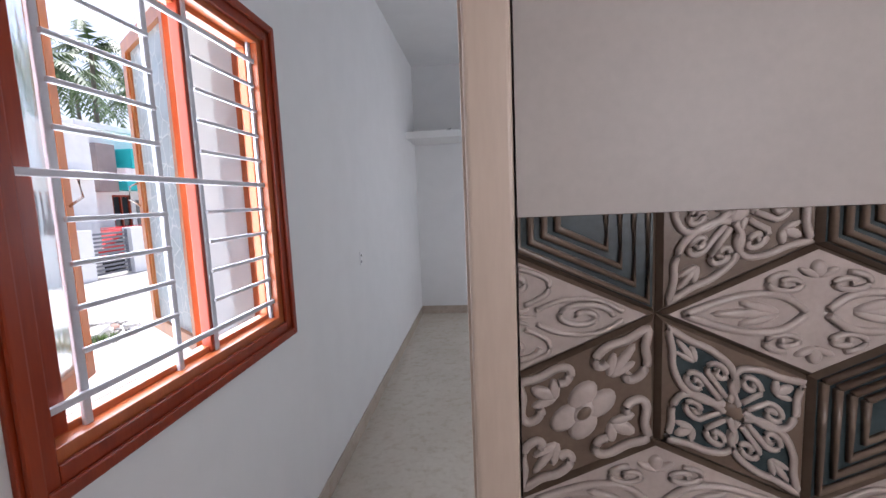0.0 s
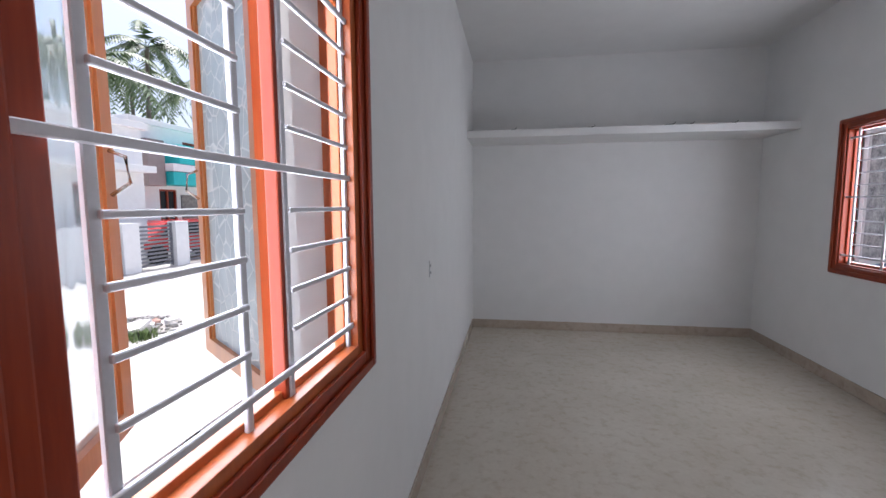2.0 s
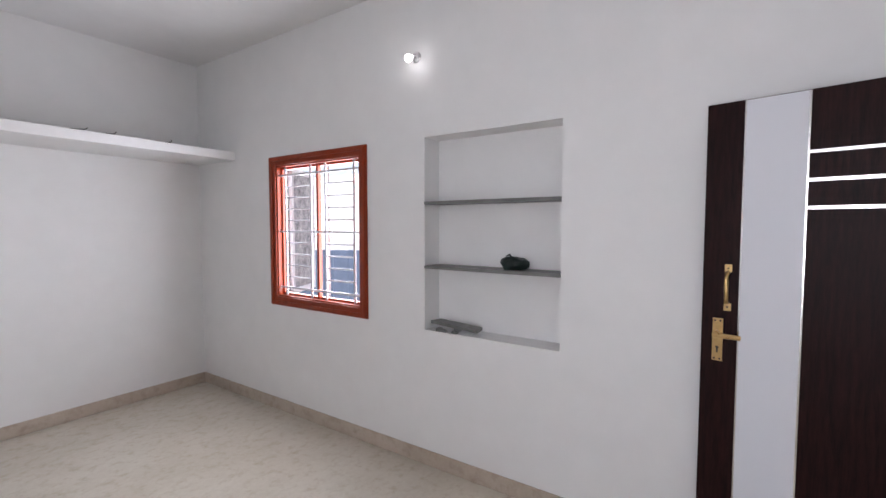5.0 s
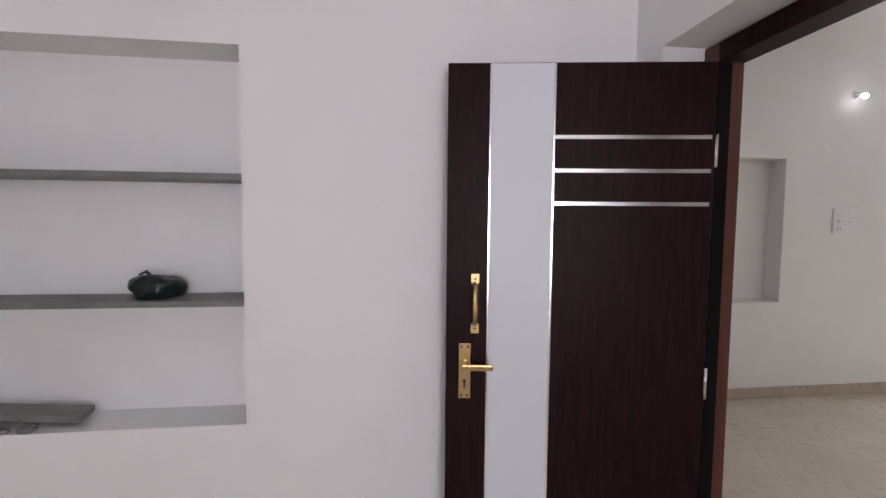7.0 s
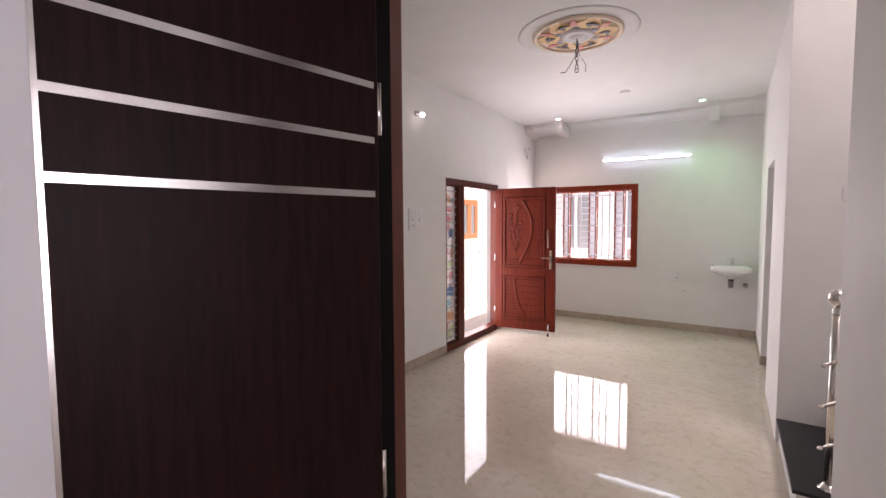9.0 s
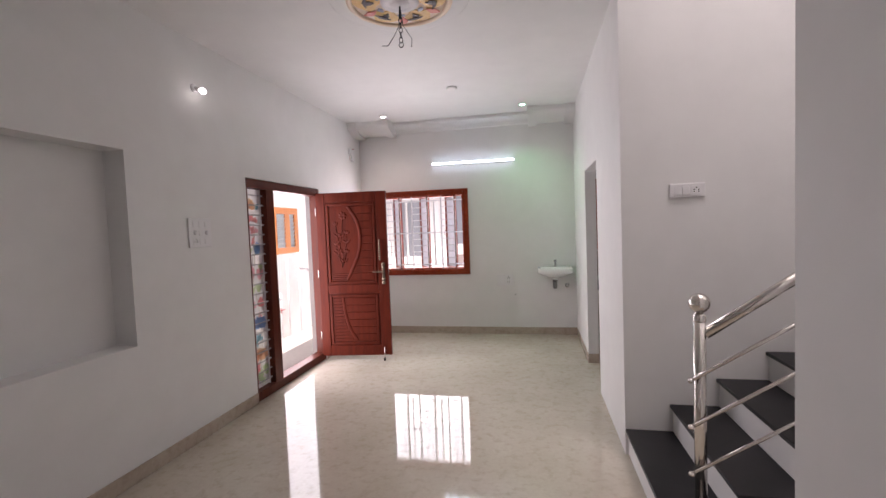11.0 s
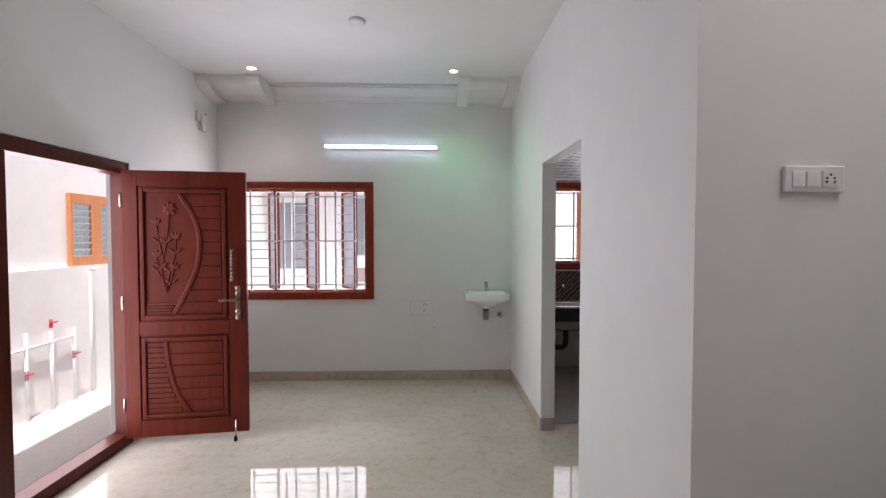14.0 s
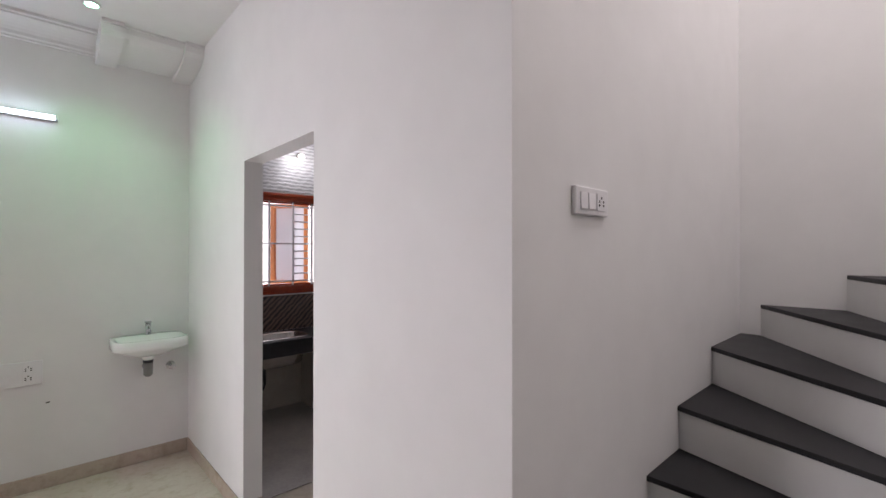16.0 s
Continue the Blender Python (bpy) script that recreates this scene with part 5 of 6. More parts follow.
kitchen_sink()
kc = thing("kitchen_counter", pose(0.30, -7.935, 0.0), "black granite kitchen counter with a deep front edge", "counter")
part("top", block(-0.53, HW - 0.422, 0.001, 0.55, 0.745, 0.78, [(0.62, 1.22, 0.09, 0.43, 0.7, 0.9)]), GRANITE, kc)
part("front_edge", box(-0.53, HW - 0.422, 0.515, 0.55, 0.640, 0.7445, 0.003), GRANITE, kc, "black granite front edge")
part("support", box(-0.53, -0.43, 0.006, 0.51, 0.006, 0.7445, 0.003), KBASE, kc)
part("support", box(0.40, 0.50, 0.006, 0.51, 0.006, 0.7445, 0.003), KBASE, kc)
part("support", box(HW - 0.50, HW - 0.424, 0.006, 0.51, 0.006, 0.7445, 0.003), KBASE, kc)
kb = thing("wall_bulb", pose(0.83, -7.942, 2.60, 0, 0, 180), "lit white bulb in a holder above the kitchen window", "lamp", "wall bulbs")
part("holder", tube([(0, -0.0005, 0), (0, -0.05, -0.02)], 0.017, 12), PLASTIC, kb)
part("globe", bm_lathe(bmesh.new(), [(0, -0.032), (0.02, -0.026), (0.03, -0.01), (0.03, 0.01), (0.02, 0.026), (0, 0.032)], 16), GLOWBULB, kb, "glowing white bulb globe", pose(0, -0.075, -0.03))
lamp_point("kitchen_bulb_light", (0.83, -7.68, 2.52), 1.1, 0.03, (0.95, 0.98, 1.0))


# ---- bathroom ----
structure("bathroom_upper_tiles", block(0.8355, HW - 0.121, HN - 0.013, HN - 0.0005, 1.450, 2.699), BATHPAINT, "plain beige matt wall tiles above the dado", "wall tiles")
structure("bathroom_south_tiles", block(0.014, HW - 0.121, -2.179, -2.168, 0.001, 2.699), BATHPAINT, "plain beige matt wall tiles", "wall tiles")
structure("bathroom_east_tiles", block(HW - 0.132, HW - 0.1205, -2.167, HN - 0.014, 0.001, 2.699), BATHPAINT, "plain beige matt wall tiles", "wall tiles")

# unseen bulb opposite the dado, added as fill light for the tiles
bb = thing("wall_bulb", pose(1.3, -2.168, 1.75, 0, 0, 180), "unseen bulb added to light the bathroom dado", "lamp", "wall bulbs")
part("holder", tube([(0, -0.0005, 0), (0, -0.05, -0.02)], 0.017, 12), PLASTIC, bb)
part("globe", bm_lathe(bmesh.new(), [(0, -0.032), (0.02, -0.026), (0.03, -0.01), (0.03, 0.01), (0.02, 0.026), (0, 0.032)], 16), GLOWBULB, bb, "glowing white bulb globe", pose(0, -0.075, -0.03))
lamp_point("bathroom_fill_light", (1.3, -2.03, 1.60), 3.4, 0.06, (1.0, 0.95, 0.92))

T_PALE = two_tone("tile_pale", (0.40, 0.33, 0.29), (0.50, 0.43, 0.39), 30, 0.32, 220, 0.0005, 0.4)
T_BROWN = two_tone("tile_brown", (0.12, 0.082, 0.058), (0.19, 0.135, 0.098), 30, 0.34, 220, 0.0005, 0.4)
T_DARK = two_tone("tile_dark_teal", (0.010, 0.016, 0.017), (0.05, 0.075, 0.08), 25, 0.3, 160, 0.0005, 0.4)
T_SEAM = two_tone("tile_seam_brown", (0.09, 0.06, 0.042), (0.14, 0.10, 0.07), 30, 0.4, 200, 0.0005, 0.4)


def rhombus_dado(owner, plane, origin, x_lo, x_hi, z_lo, z_hi):
    """Moulded cube-pattern tiles: each lozenge a raised plate with a scrolled relief, on a local x-z grid, facing -y."""
    w, s, hh = 0.1118, 0.102, 0.0502

    def rel(bm, u, v, pts, r, mi=1):
        bm_tube(bm, [(u[0] * a + v[0] * b, -0.0075, u[1] * a + v[1] * b) for a, b in pts], r, 5, True, None, mi)

    def plate(kind):
        # corner offsets from the lozenge's centre
        if kind == "top":
            c = [(-w, 0), (0, -hh), (w, 0), (0, hh)]
        elif kind == "left":
            c = [(-w / 2, -s / 2 + hh / 2), (w / 2, -s / 2 - hh / 2), (w / 2, s / 2 - hh / 2), (-w / 2, s / 2 + hh / 2)]
        else:
            c = [(-w / 2, -s / 2 - hh / 2), (w / 2, -s / 2 + hh / 2), (w / 2, s / 2 + hh / 2), (-w / 2, s / 2 - hh / 2)]
        bm = bmesh.new()
        k1, k2 = 0.995, 0.93
        lo = [bm.verts.new((x * k1, -0.001, z * k1)) for x, z in c]
        hi = [bm.verts.new((x * k2, -0.006, z * k2)) for x, z in c]
        f = bm.faces.new(hi)
        f.material_index = 0
        for i in range(4):
            bm.faces.new((lo[i], lo[(i + 1) % 4], hi[(i + 1) % 4], hi[i])).material_index = 2
        # axes of the lozenge: half diagonals-like basis so that motifs shear with it
        e1 = ((c[1][0] - c[0][0]) / 2, (c[1][1] - c[0][1]) / 2)
        e2 = ((c[3][0] - c[0][0]) / 2, (c[3][1] - c[0][1]) / 2)
        return bm, e1, e2

    def spiral(cx, cy, r, turns, a0, sgn=1, n=18):
        return [(cx + r * (1 - 0.85 * k / n) * math.cos(a0 + sgn * turns * 2 * math.pi * k / n), cy + r * (1 - 0.85 * k / n) * math.sin(a0 + sgn * turns * 2 * math.pi * k / n)) for k in range(n + 1)]
    def smooth_line(key, n=4):
        out = []
        for i in range(len(key) - 1):
            p0, p1, p2, p3 = key[max(i - 1, 0)], key[i], key[i + 1], key[min(i + 2, len(key) - 1)]
            for j in range(n):
                q = j / n
                out.append(tuple(0.5 * (2 * p1[d] + (p2[d] - p0[d]) * q + (2 * p0[d] - 5 * p1[d] + 4 * p2[d] - p3[d]) * q * q + (3 * p1[d] - p0[d] - 3 * p2[d] + p3[d]) * q ** 3) for d in (0, 1)))
        return out + [key[-1]]

    def dome(bm, u, v, cx, cy, rx, ry, ang, h, mi, n=14):
        """A low rounded boss, its outline an ellipse in the lozenge's own axes."""
        ca, sa = math.cos(ang), math.sin(ang)
        prev = None
        for k, y in ((1.0, -0.0055), (0.93, -0.006 - h * 0.55), (0.7, -0.006 - h * 0.92), (0.35, -0.006 - h)):
            row = []
            for i in range(n):
                q = 2 * math.pi * i / n
                x, z = rx * k * math.cos(q), ry * k * math.sin(q)
                a, b = cx + ca * x - sa * z, cy + sa * x + ca * z
                row.append(bm.verts.new((u[0] * a + v[0] * b, y, u[1] * a + v[1] * b)))
            if prev:
                for i in range(n):
                    fc = bm.faces.new((prev[i], prev[(i + 1) % n], row[(i + 1) % n], row[i]))
                    fc.smooth, fc.material_index = True, mi
            prev = row
        fc = bm.faces.new(prev)
        fc.smooth, fc.material_index = True, mi

    def field(bm, u, v, pts, mi):
        fc = bm.faces.new([bm.verts.new((u[0] * a + v[0] * b, -0.0066, u[1] * a + v[1] * b)) for a, b in pts])
        fc.material_index = mi

    def fleur(bm, u, v, x, y, a, size, mi=1):
        for d, ln, wd in ((0.0, 1.0, 0.30), (0.62, 0.72, 0.25), (-0.62, 0.72, 0.25)):
            dome(bm, u, v, x + size * ln * 0.5 * math.cos(a + d), y + size * ln * 0.5 * math.sin(a + d), size * ln * 0.5, size * wd * 0.6, a + d, 0.0035, mi, 10)

    made = {}
    for nm in ("swirl", "flower", "quatrefoil", "steps", "scroll", "curl", "stairs"):
        kind = {"swirl": "top", "scroll": "top", "flower": "right", "curl": "right", "quatrefoil": "left", "steps": "right", "stairs": "left"}[nm]
        bm, u, v = plate(kind)
        if nm == "swirl":
            for sx in (-1, 1):
                for sy in (-1, 1):
                    rel(bm, u, v, spiral(sx * 0.50, sy * 0.50, 0.30, 1.5, 0.8 * sx, sx * sy, 26), 0.0026)
                    rel(bm, u, v, smooth_line([(sx * 0.08, sy * 0.3), (sx * 0.10, sy * 0.62), (sx * 0.34, sy * 0.86), (sx * 0.7, sy * 0.84)]), 0.0022)
                    rel(bm, u, v, smooth_line([(sx * 0.3, sy * 0.08), (sx * 0.62, sy * 0.10), (sx * 0.86, sy * 0.34), (sx * 0.84, sy * 0.7)]), 0.0022)
            for q in range(8):
                a = q * math.pi / 4
                dome(bm, u, v, 0.15 * math.cos(a), 0.15 * math.sin(a), 0.13, 0.045, a, 0.003, 1, 10)
        elif nm == "scroll":
            for a, ln in ((math.pi / 4, 1.18), (5 * math.pi / 4, 1.18)):
                ca, sa = math.cos(a), math.sin(a)
                for sg in (-1, 1):
                    rel(bm, u, v, [(ca * x - sa * y * sg, sa * x + ca * y * sg) for x, y in smooth_line([(0.10, 0.05), (0.30, 0.36), (0.60, 0.40), (0.92, 0.22), (ln, 0.0)])], 0.0032)
                fleur(bm, u, v, ca * 0.32, sa * 0.32, a, 0.62)
            for a in (3 * math.pi / 4, 7 * math.pi / 4):
                for sg in (-1, 1):
                    ca, sa = math.cos(a), math.sin(a)
                    x, y = 0.62, sg * 0.26
                    rel(bm, u, v, spiral(ca * x - sa * y, sa * x + ca * y, 0.22, 1.4, a, sg, 22), 0.0024)
                fleur(bm, u, v, math.cos(a) * 0.72, math.sin(a) * 0.72, a, 0.40)
        elif nm == "flower":
            for q in range(4):
                a = q * math.pi / 2
                ca, sa = math.cos(a), math.sin(a)

                def turn(x, y, ca=ca, sa=sa):
                    return (ca * x - sa * y, sa * x + ca * y)
                # corner cartouche with scrolled ends
                rel(bm, u, v, [turn(*p) for p in smooth_line([(0.33, 0.60), (0.24, 0.58), (0.17, 0.66), (0.20, 0.79), (0.36, 0.86), (0.60, 0.83), (0.86, 0.87), (0.83, 0.60), (0.86, 0.36), (0.79, 0.20), (0.66, 0.17), (0.58, 0.24), (0.60, 0.33)])], 0.0037)
                lx, ly = turn(0.36, 0.36)
                fleur(bm, u, v, lx, ly, a + math.pi / 4, 0.50)
                px, py = turn(0.24, 0.0)
                dome(bm, u, v, px, py, 0.22, 0.21, a, 0.0045, 1)
            dome(bm, u, v, 0, 0, 0.17, 0.17, 0, 0.0062, 1)
            dome(bm, u, v, 0, 0, 0.125, 0.125, 0, 0.0078, 0)
        elif nm in ("quatrefoil", "curl"):
            for q in range(4):
                a = q * math.pi / 2 + math.pi / 4
                ca, sa = math.cos(a), math.sin(a)

                def turn(x, y, ca=ca, sa=sa):
                    return (ca * x - sa * y, sa * x + ca * y)
                half = smooth_line([(0.13, 0.04), (0.26, 0.30), (0.52, 0.43), (0.80, 0.33), (0.98, 0.16), (1.24, 0.0)])
                edge = half + [(x, -y) for x, y in reversed(half[:-1])]
                if nm == "quatrefoil":
                    field(bm, u, v, [turn(*p) for p in edge], 3)
                rel(bm, u, v, [turn(*p) for p in edge], 0.0030)
                for sg in (-1, 1):
                    rel(bm, u, v, [turn(*p) for p in [(0.20, sg * 0.05), (0.34, sg * 0.06)] + spiral(0.50, sg * 0.21, 0.155, 1.3, sg * -1.2, sg, 20)], 0.0025)
                fx, fy = turn(0.72, 0)
                fleur(bm, u, v, fx, fy, a, 0.36)
            dome(bm, u, v, 0, 0, 0.15, 0.15, 0, 0.004, 0 if nm == "quatrefoil" else 1, 8)
        else:
            for k in (0.86, 0.68, 0.50, 0.32):
                rel(bm, u, v, [(-k, k), (k, k), (k, -k), (-k, -k), (-k, k)], 0.0034)
        made[nm] = bm
    looks = {"swirl": (T_PALE, T_PALE, T_BROWN), "scroll": (T_PALE, T_PALE, T_SEAM), "flower": (T_BROWN, T_PALE, T_SEAM), "quatrefoil": (T_BROWN, T_PALE, T_SEAM, T_DARK), "steps": (T_DARK, T_BROWN, T_SEAM), "stairs": (T_DARK, T_BROWN, T_SEAM), "curl": (T_BROWN, T_PALE, T_SEAM)}
    meshes = {}
    for nm, bm in made.items():
        me = bpy.data.meshes.new("tile_" + nm)
        bmesh.ops.recalc_face_normals(bm, faces=bm.faces[:])
        bm.to_mesh(me)
        bm.free()
        for mt in looks[nm]:
            me.materials.append(mt)
        meshes[nm] = me
    ox, oz = origin
    rows = range(-9, 3)
    for j in rows:
        for i in range(-9, 12):
            vx = ox + w * i
            vz = oz + (s + hh) * j - (hh if i % 2 else 0) * 0
            if (i + j) % 2:
                continue
            # a cube vertex at (vx, vz): one lozenge above, two below
            for nm, dx, dz in ((("scroll", "swirl")[(i // 2 + j) % 2], 0.0, hh), (("quatrefoil", "stairs")[j % 2], -w / 2, -s / 2 + hh / 2), (("steps", "curl", "flower", "curl")[(i % 4)], w / 2, -s / 2 + hh / 2)):
                cx, cz = vx + dx, vz + dz
                if x_lo - w < cx < x_hi + 0.05 and z_lo < cz < z_hi + s:
                    me = meshes[nm]
                    if cx - w < x_lo or cz + s > z_hi:
                        # trimmed where the tiling meets the frame or the upper edge
                        bm = bmesh.new()
                        bm.from_mesh(me)
                        for co, no in (((x_lo - cx, 0, 0), (-1, 0, 0)), ((0, 0, z_hi - cz), (0, 0, 1))):
                            bmesh.ops.bisect_plane(bm, geom=bm.verts[:] + bm.edges[:] + bm.faces[:], plane_co=co, plane_no=no, clear_outer=True)
                        if not bm.faces:
                            bm.free()
                            continue
                        me = bpy.data.meshes.new("tile_trimmed")
                        bm.to_mesh(me)
                        bm.free()
                        for mt in looks[nm]:
                            me.materials.append(mt)
                    o = new("tile", me)
                    o.parent = owner
                    o.matrix_basis = plane @ Matrix.Translation((cx, 0, cz))


seam = structure("bathroom_dado", block(0.8355, HW - 0.121, HN - 0.004, HN - 0.0005, 0.001, 1.4495), T_SEAM, "moulded brown and cream cube-pattern dado tiles", "wall tiles")
rhombus_dado(seam, Matrix.Translation((0, HN - 0.004, 0)), (1.051, 1.322), 0.8355, 1.62, 0.75, 1.4495)
seam2 = structure("bathroom_side_dado", block(0.001, 0.006, -2.167, HN - 0.014, 0.001, 1.30), T_SEAM, "moulded brown and cream cube-pattern dado tiles", "wall tiles")

# ---- outside ----
CONCRETE = two_tone("yard_concrete", (0.44, 0.42, 0.39), (0.54, 0.52, 0.49), 1.2, 0.8, 25, 0.002, 0.4)
FACADE = wall_paint("facade_white", (0.74, 0.73, 0.72), (0.80, 0.79, 0.78))
TEAL = two_tone("facade_teal", (0.02, 0.42, 0.42), (0.03, 0.50, 0.50), 3, 0.6, 60, 0.001, 0.3)
TAUPE = two_tone("facade_taupe", (0.24, 0.20, 0.19), (0.30, 0.25, 0.24), 3, 0.7, 60, 0.001, 0.3)
STONECLAD = two_tone("stone_cladding", (0.12, 0.11, 0.10), (0.30, 0.28, 0.26), 9, 0.8, 40, 0.004, 0.8)
GATEGREY = plain("gate_grey", (0.16, 0.16, 0.18), 0.45)
CARRED = plain("car_paint_red", (0.50, 0.03, 0.03), 0.2, 0.0, Coat_Weight=0.6)
CARGLASS = plain("car_glass", (0.02, 0.025, 0.03), 0.05)
TYRE = plain("tyre_black", (0.015, 0.015, 0.015), 0.8)
LEAF = two_tone("palm_leaf", (0.045, 0.085, 0.030), (0.10, 0.16, 0.06), 6, 0.5, 60, 0.001, 0.3)
BARK = two_tone("palm_bark", (0.12, 0.10, 0.08), (0.22, 0.19, 0.15), 5, 0.85, 30, 0.006, 0.6)
BLUEGREY = two_tone("sheet_blue_grey", (0.04, 0.065, 0.11), (0.07, 0.10, 0.16), 4, 0.6, 50, 0.001, 0.3)

structure("ground", block(-400, 400, -400, 400, -0.9, -0.45), CONCRETE, "pale sunlit concrete ground", "ground")
structure("porch_west", block(-1.9, -0.231, -2.2, 4.4, -0.449, -0.1), CONCRETE, "pale concrete plinth along the house", "pavement")
structure("sunshade_west", block(-1.25, -0.231, -1.6, 4.3, 2.62, 2.74), FACADE, "white concrete porch slab over the street window", "roof")
structure("porch_side_wall", block(-0.72, -0.231, 0.62, 0.85, -0.099, 2.619), FACADE, "plain white porch side wall", "wall")
structure("porch_east", block(5.291, 6.299, -14, -1, -0.449, -0.03), CONCRETE, "pale concrete passage floor outside the entrance", "pavement")
structure("compound_wall", block(6.3, 6.5, -14, 0.5, -0.45, 3.3, [(6, 6.36, -13, -0.5, 1.25, 4)]), FACADE, "white painted boundary building wall", "wall")


def porch_window():
    w = thing("porch_window", pose(6.36, -7.49, 1.25, 0, 0, -90), "small orange wooden louvred window in the neighbouring wall", "window", "", "structure")
    W, H = 0.64, 0.72
    hw = W / 2
    for nm, b in (("jamb", (-hw, -hw + 0.03, 0, H)), ("jamb", (hw - 0.10, hw, 0, H)), ("mullion", (-0.055, 0.075, 0.0955, H - 0.1005)), ("head", (-hw + 0.0305, hw - 0.1005, H - 0.10, H)), ("sill", (-hw + 0.0305, hw - 0.1005, 0, 0.095))):
        part(nm, box(b[0], b[1], -0.04, -0.001, b[2], b[3], 0.004), ORANGEWOOD, w)
    for x0, x1 in ((-hw + 0.032, -0.057), (0.077, hw - 0.102)):
        for k in range(8):
            bm = box(x0, x1, -0.003, 0.003, -0.034, 0.034)
            part("louvre", bm, PATGLASS, w, "", pose(0, -0.014, 0.128 + 0.066 * k, 14))
    for k in range(9):
        z = 0.10 + 0.065 * k
        part("bar", tube([(-hw + 0.028, -0.034, z), (hw - 0.098, -0.034, z)], 0.004, 6), IRON, w)


porch_window()
PIPEWHITE = plain("pipe_white", (0.80, 0.80, 0.82), 0.35)
REDTAP = plain("tap_red", (0.55, 0.03, 0.04), 0.35)
pw = thing("water_pipes", pose(6.28, -6.7, -0.03), "white plastic water pipes with red stop taps", "pipes")
for y, z1 in ((0.35, 1.0), (0.1, 0.75), (-0.15, 0.72), (-0.4, 0.70), (-0.62, 1.25), (-0.95, 1.02)):
    part("pipe", tube([(-0.02, y, 0.0), (-0.02, y, z1)], 0.014, 10), PIPEWHITE, pw)
part("pipe", tube([(-0.02, 0.35, 0.62), (-0.02, -0.4, 0.62)], 0.014, 10), PIPEWHITE, pw)
part("pipe", tube([(-0.02, -0.62, 1.25), (-0.10, -0.62, 1.25)], 0.02, 10), PIPEWHITE, pw)
part("pipe", tube([(-0.02, -0.95, 1.02), (-0.14, -1.0, 1.02), (-0.16, -1.0, 0.98)], 0.013, 10), CHROME, pw)
part("pipe", tube([(0.02, 0.6, 1.5), (-0.2, 0.6, 1.5)], 0.045, 14), PIPEWHITE, pw)
for y, z in ((-0.15, 0.80), (-0.4, 0.45), (0.1, 0.40)):
    part("stop_tap", tube([(-0.05, y - 0.035, z), (-0.05, y + 0.035, z)], 0.008, 8), REDTAP, pw, "red tap lever")
    part("tap_stem", tube([(-0.02, y, z - 0.05), (-0.02, y, z + 0.03)], 0.014, 10), REDTAP, pw)


def far_house(name, m, W, D, H, label, deco):
    h = thing(name, m, label, "house")
    cuts = [(x0, x1, -0.05, 0.12, z0, z1) for x0, x1, z0, z1 in deco["windows"]]
    part("wall", block(0, W, 0, D, 0, H, cuts), FACADE, h)
    part("roof", box(-0.15, W + 0.15, -0.15, D + 0.15, H + 0.001, H + 0.2, 0.01, 1), FACADE, h)
    for x0, x1, z0, z1 in deco["windows"]:
        w = part("window", box(x0, x1, 0.09, 0.115, z0, z1), deco.get("glass", CARGLASS), h, "glazed window")
        for b in ((x0, x0 + 0.07, z0, z1), (x1 - 0.07, x1, z0, z1), (x0 + 0.071, x1 - 0.071, z1 - 0.07, z1), (x0 + 0.071, x1 - 0.071, z0, z0 + 0.07), ((x0 + x1) / 2 - 0.03, (x0 + x1) / 2 + 0.03, z0 + 0.071, z1 - 0.071)):
            part("window_frame", box(b[0], b[1], 0.03, 0.088, b[2], b[3]), deco["frame"], w)
    for mat, x0, x1, z0, z1, y in deco["bands"]:
        part("band", box(x0, x1, -y, -0.002, z0, z1, 0.01, 1), mat, h)
    return h


# houses across the street, seen through the bedroom window
far_house("street_house", pose(-13.2, 12.9, -0.45, 0, 0, 90), 7.5, 6, 5.0, "white two-storey house with teal balcony bands", {
    "windows": [(1.2, 2.1, 1.3, 2.6), (4.5, 5.6, 1.2, 2.6), (2.6, 3.8, 3.6, 4.6)], "frame": REDWOOD,
    "bands": [(TEAL, 0.95, 7.4, 2.75, 3.25, 0.9), (FACADE, 0.9, 7.45, 3.27, 3.55, 0.95), (TEAL, 1.3, 7.4, 3.57, 4.3, 0.9), (TAUPE, 0.1, 0.92, 2.7, 4.4, 0.6), (STONECLAD, 2.3, 3.6, 0.2, 2.4, 0.05)]})
far_house("street_house", pose(-11.5, 5.0, -0.45, 0, 0, 90), 6.6, 6, 4.4, "plain white single-fronted house across the street", {
    "windows": [(4.3, 5.4, 1.3, 2.6)], "frame": REDWOOD, "bands": [(FACADE, 0.0, 6.5, 3.0, 3.2, 0.6)]})


def gate():
    g = thing("street_gate", pose(-10.4, 9.9, -0.45, 0, 0, 90), "grey slatted metal street gate between white piers", "gate")
    for x in (-0.2, 1.75, 4.3):
        part("pier", box(x - 0.28, x + 0.28, -0.15, 0.15, 0.001, 1.45, 0.01), FACADE, g)
    for a, b in ((0.1, 1.45), (2.05, 4.0)):
        for k in range(11):
            part("slat", box(a, b, -0.015, 0.015, 0.10 + 0.118 * k, 0.10 + 0.118 * k + 0.06), GATEGREY, g)
        for x in (a, b - 0.05):
            part("stile", box(x, x + 0.05, -0.03, 0.03, 0.05, 1.40), GATEGREY, g)


gate()
structure("street_wall", block(-10.5, -10.3, 2.0, 9.35, -0.45, 0.95), FACADE, "white boundary wall along the street", "wall")


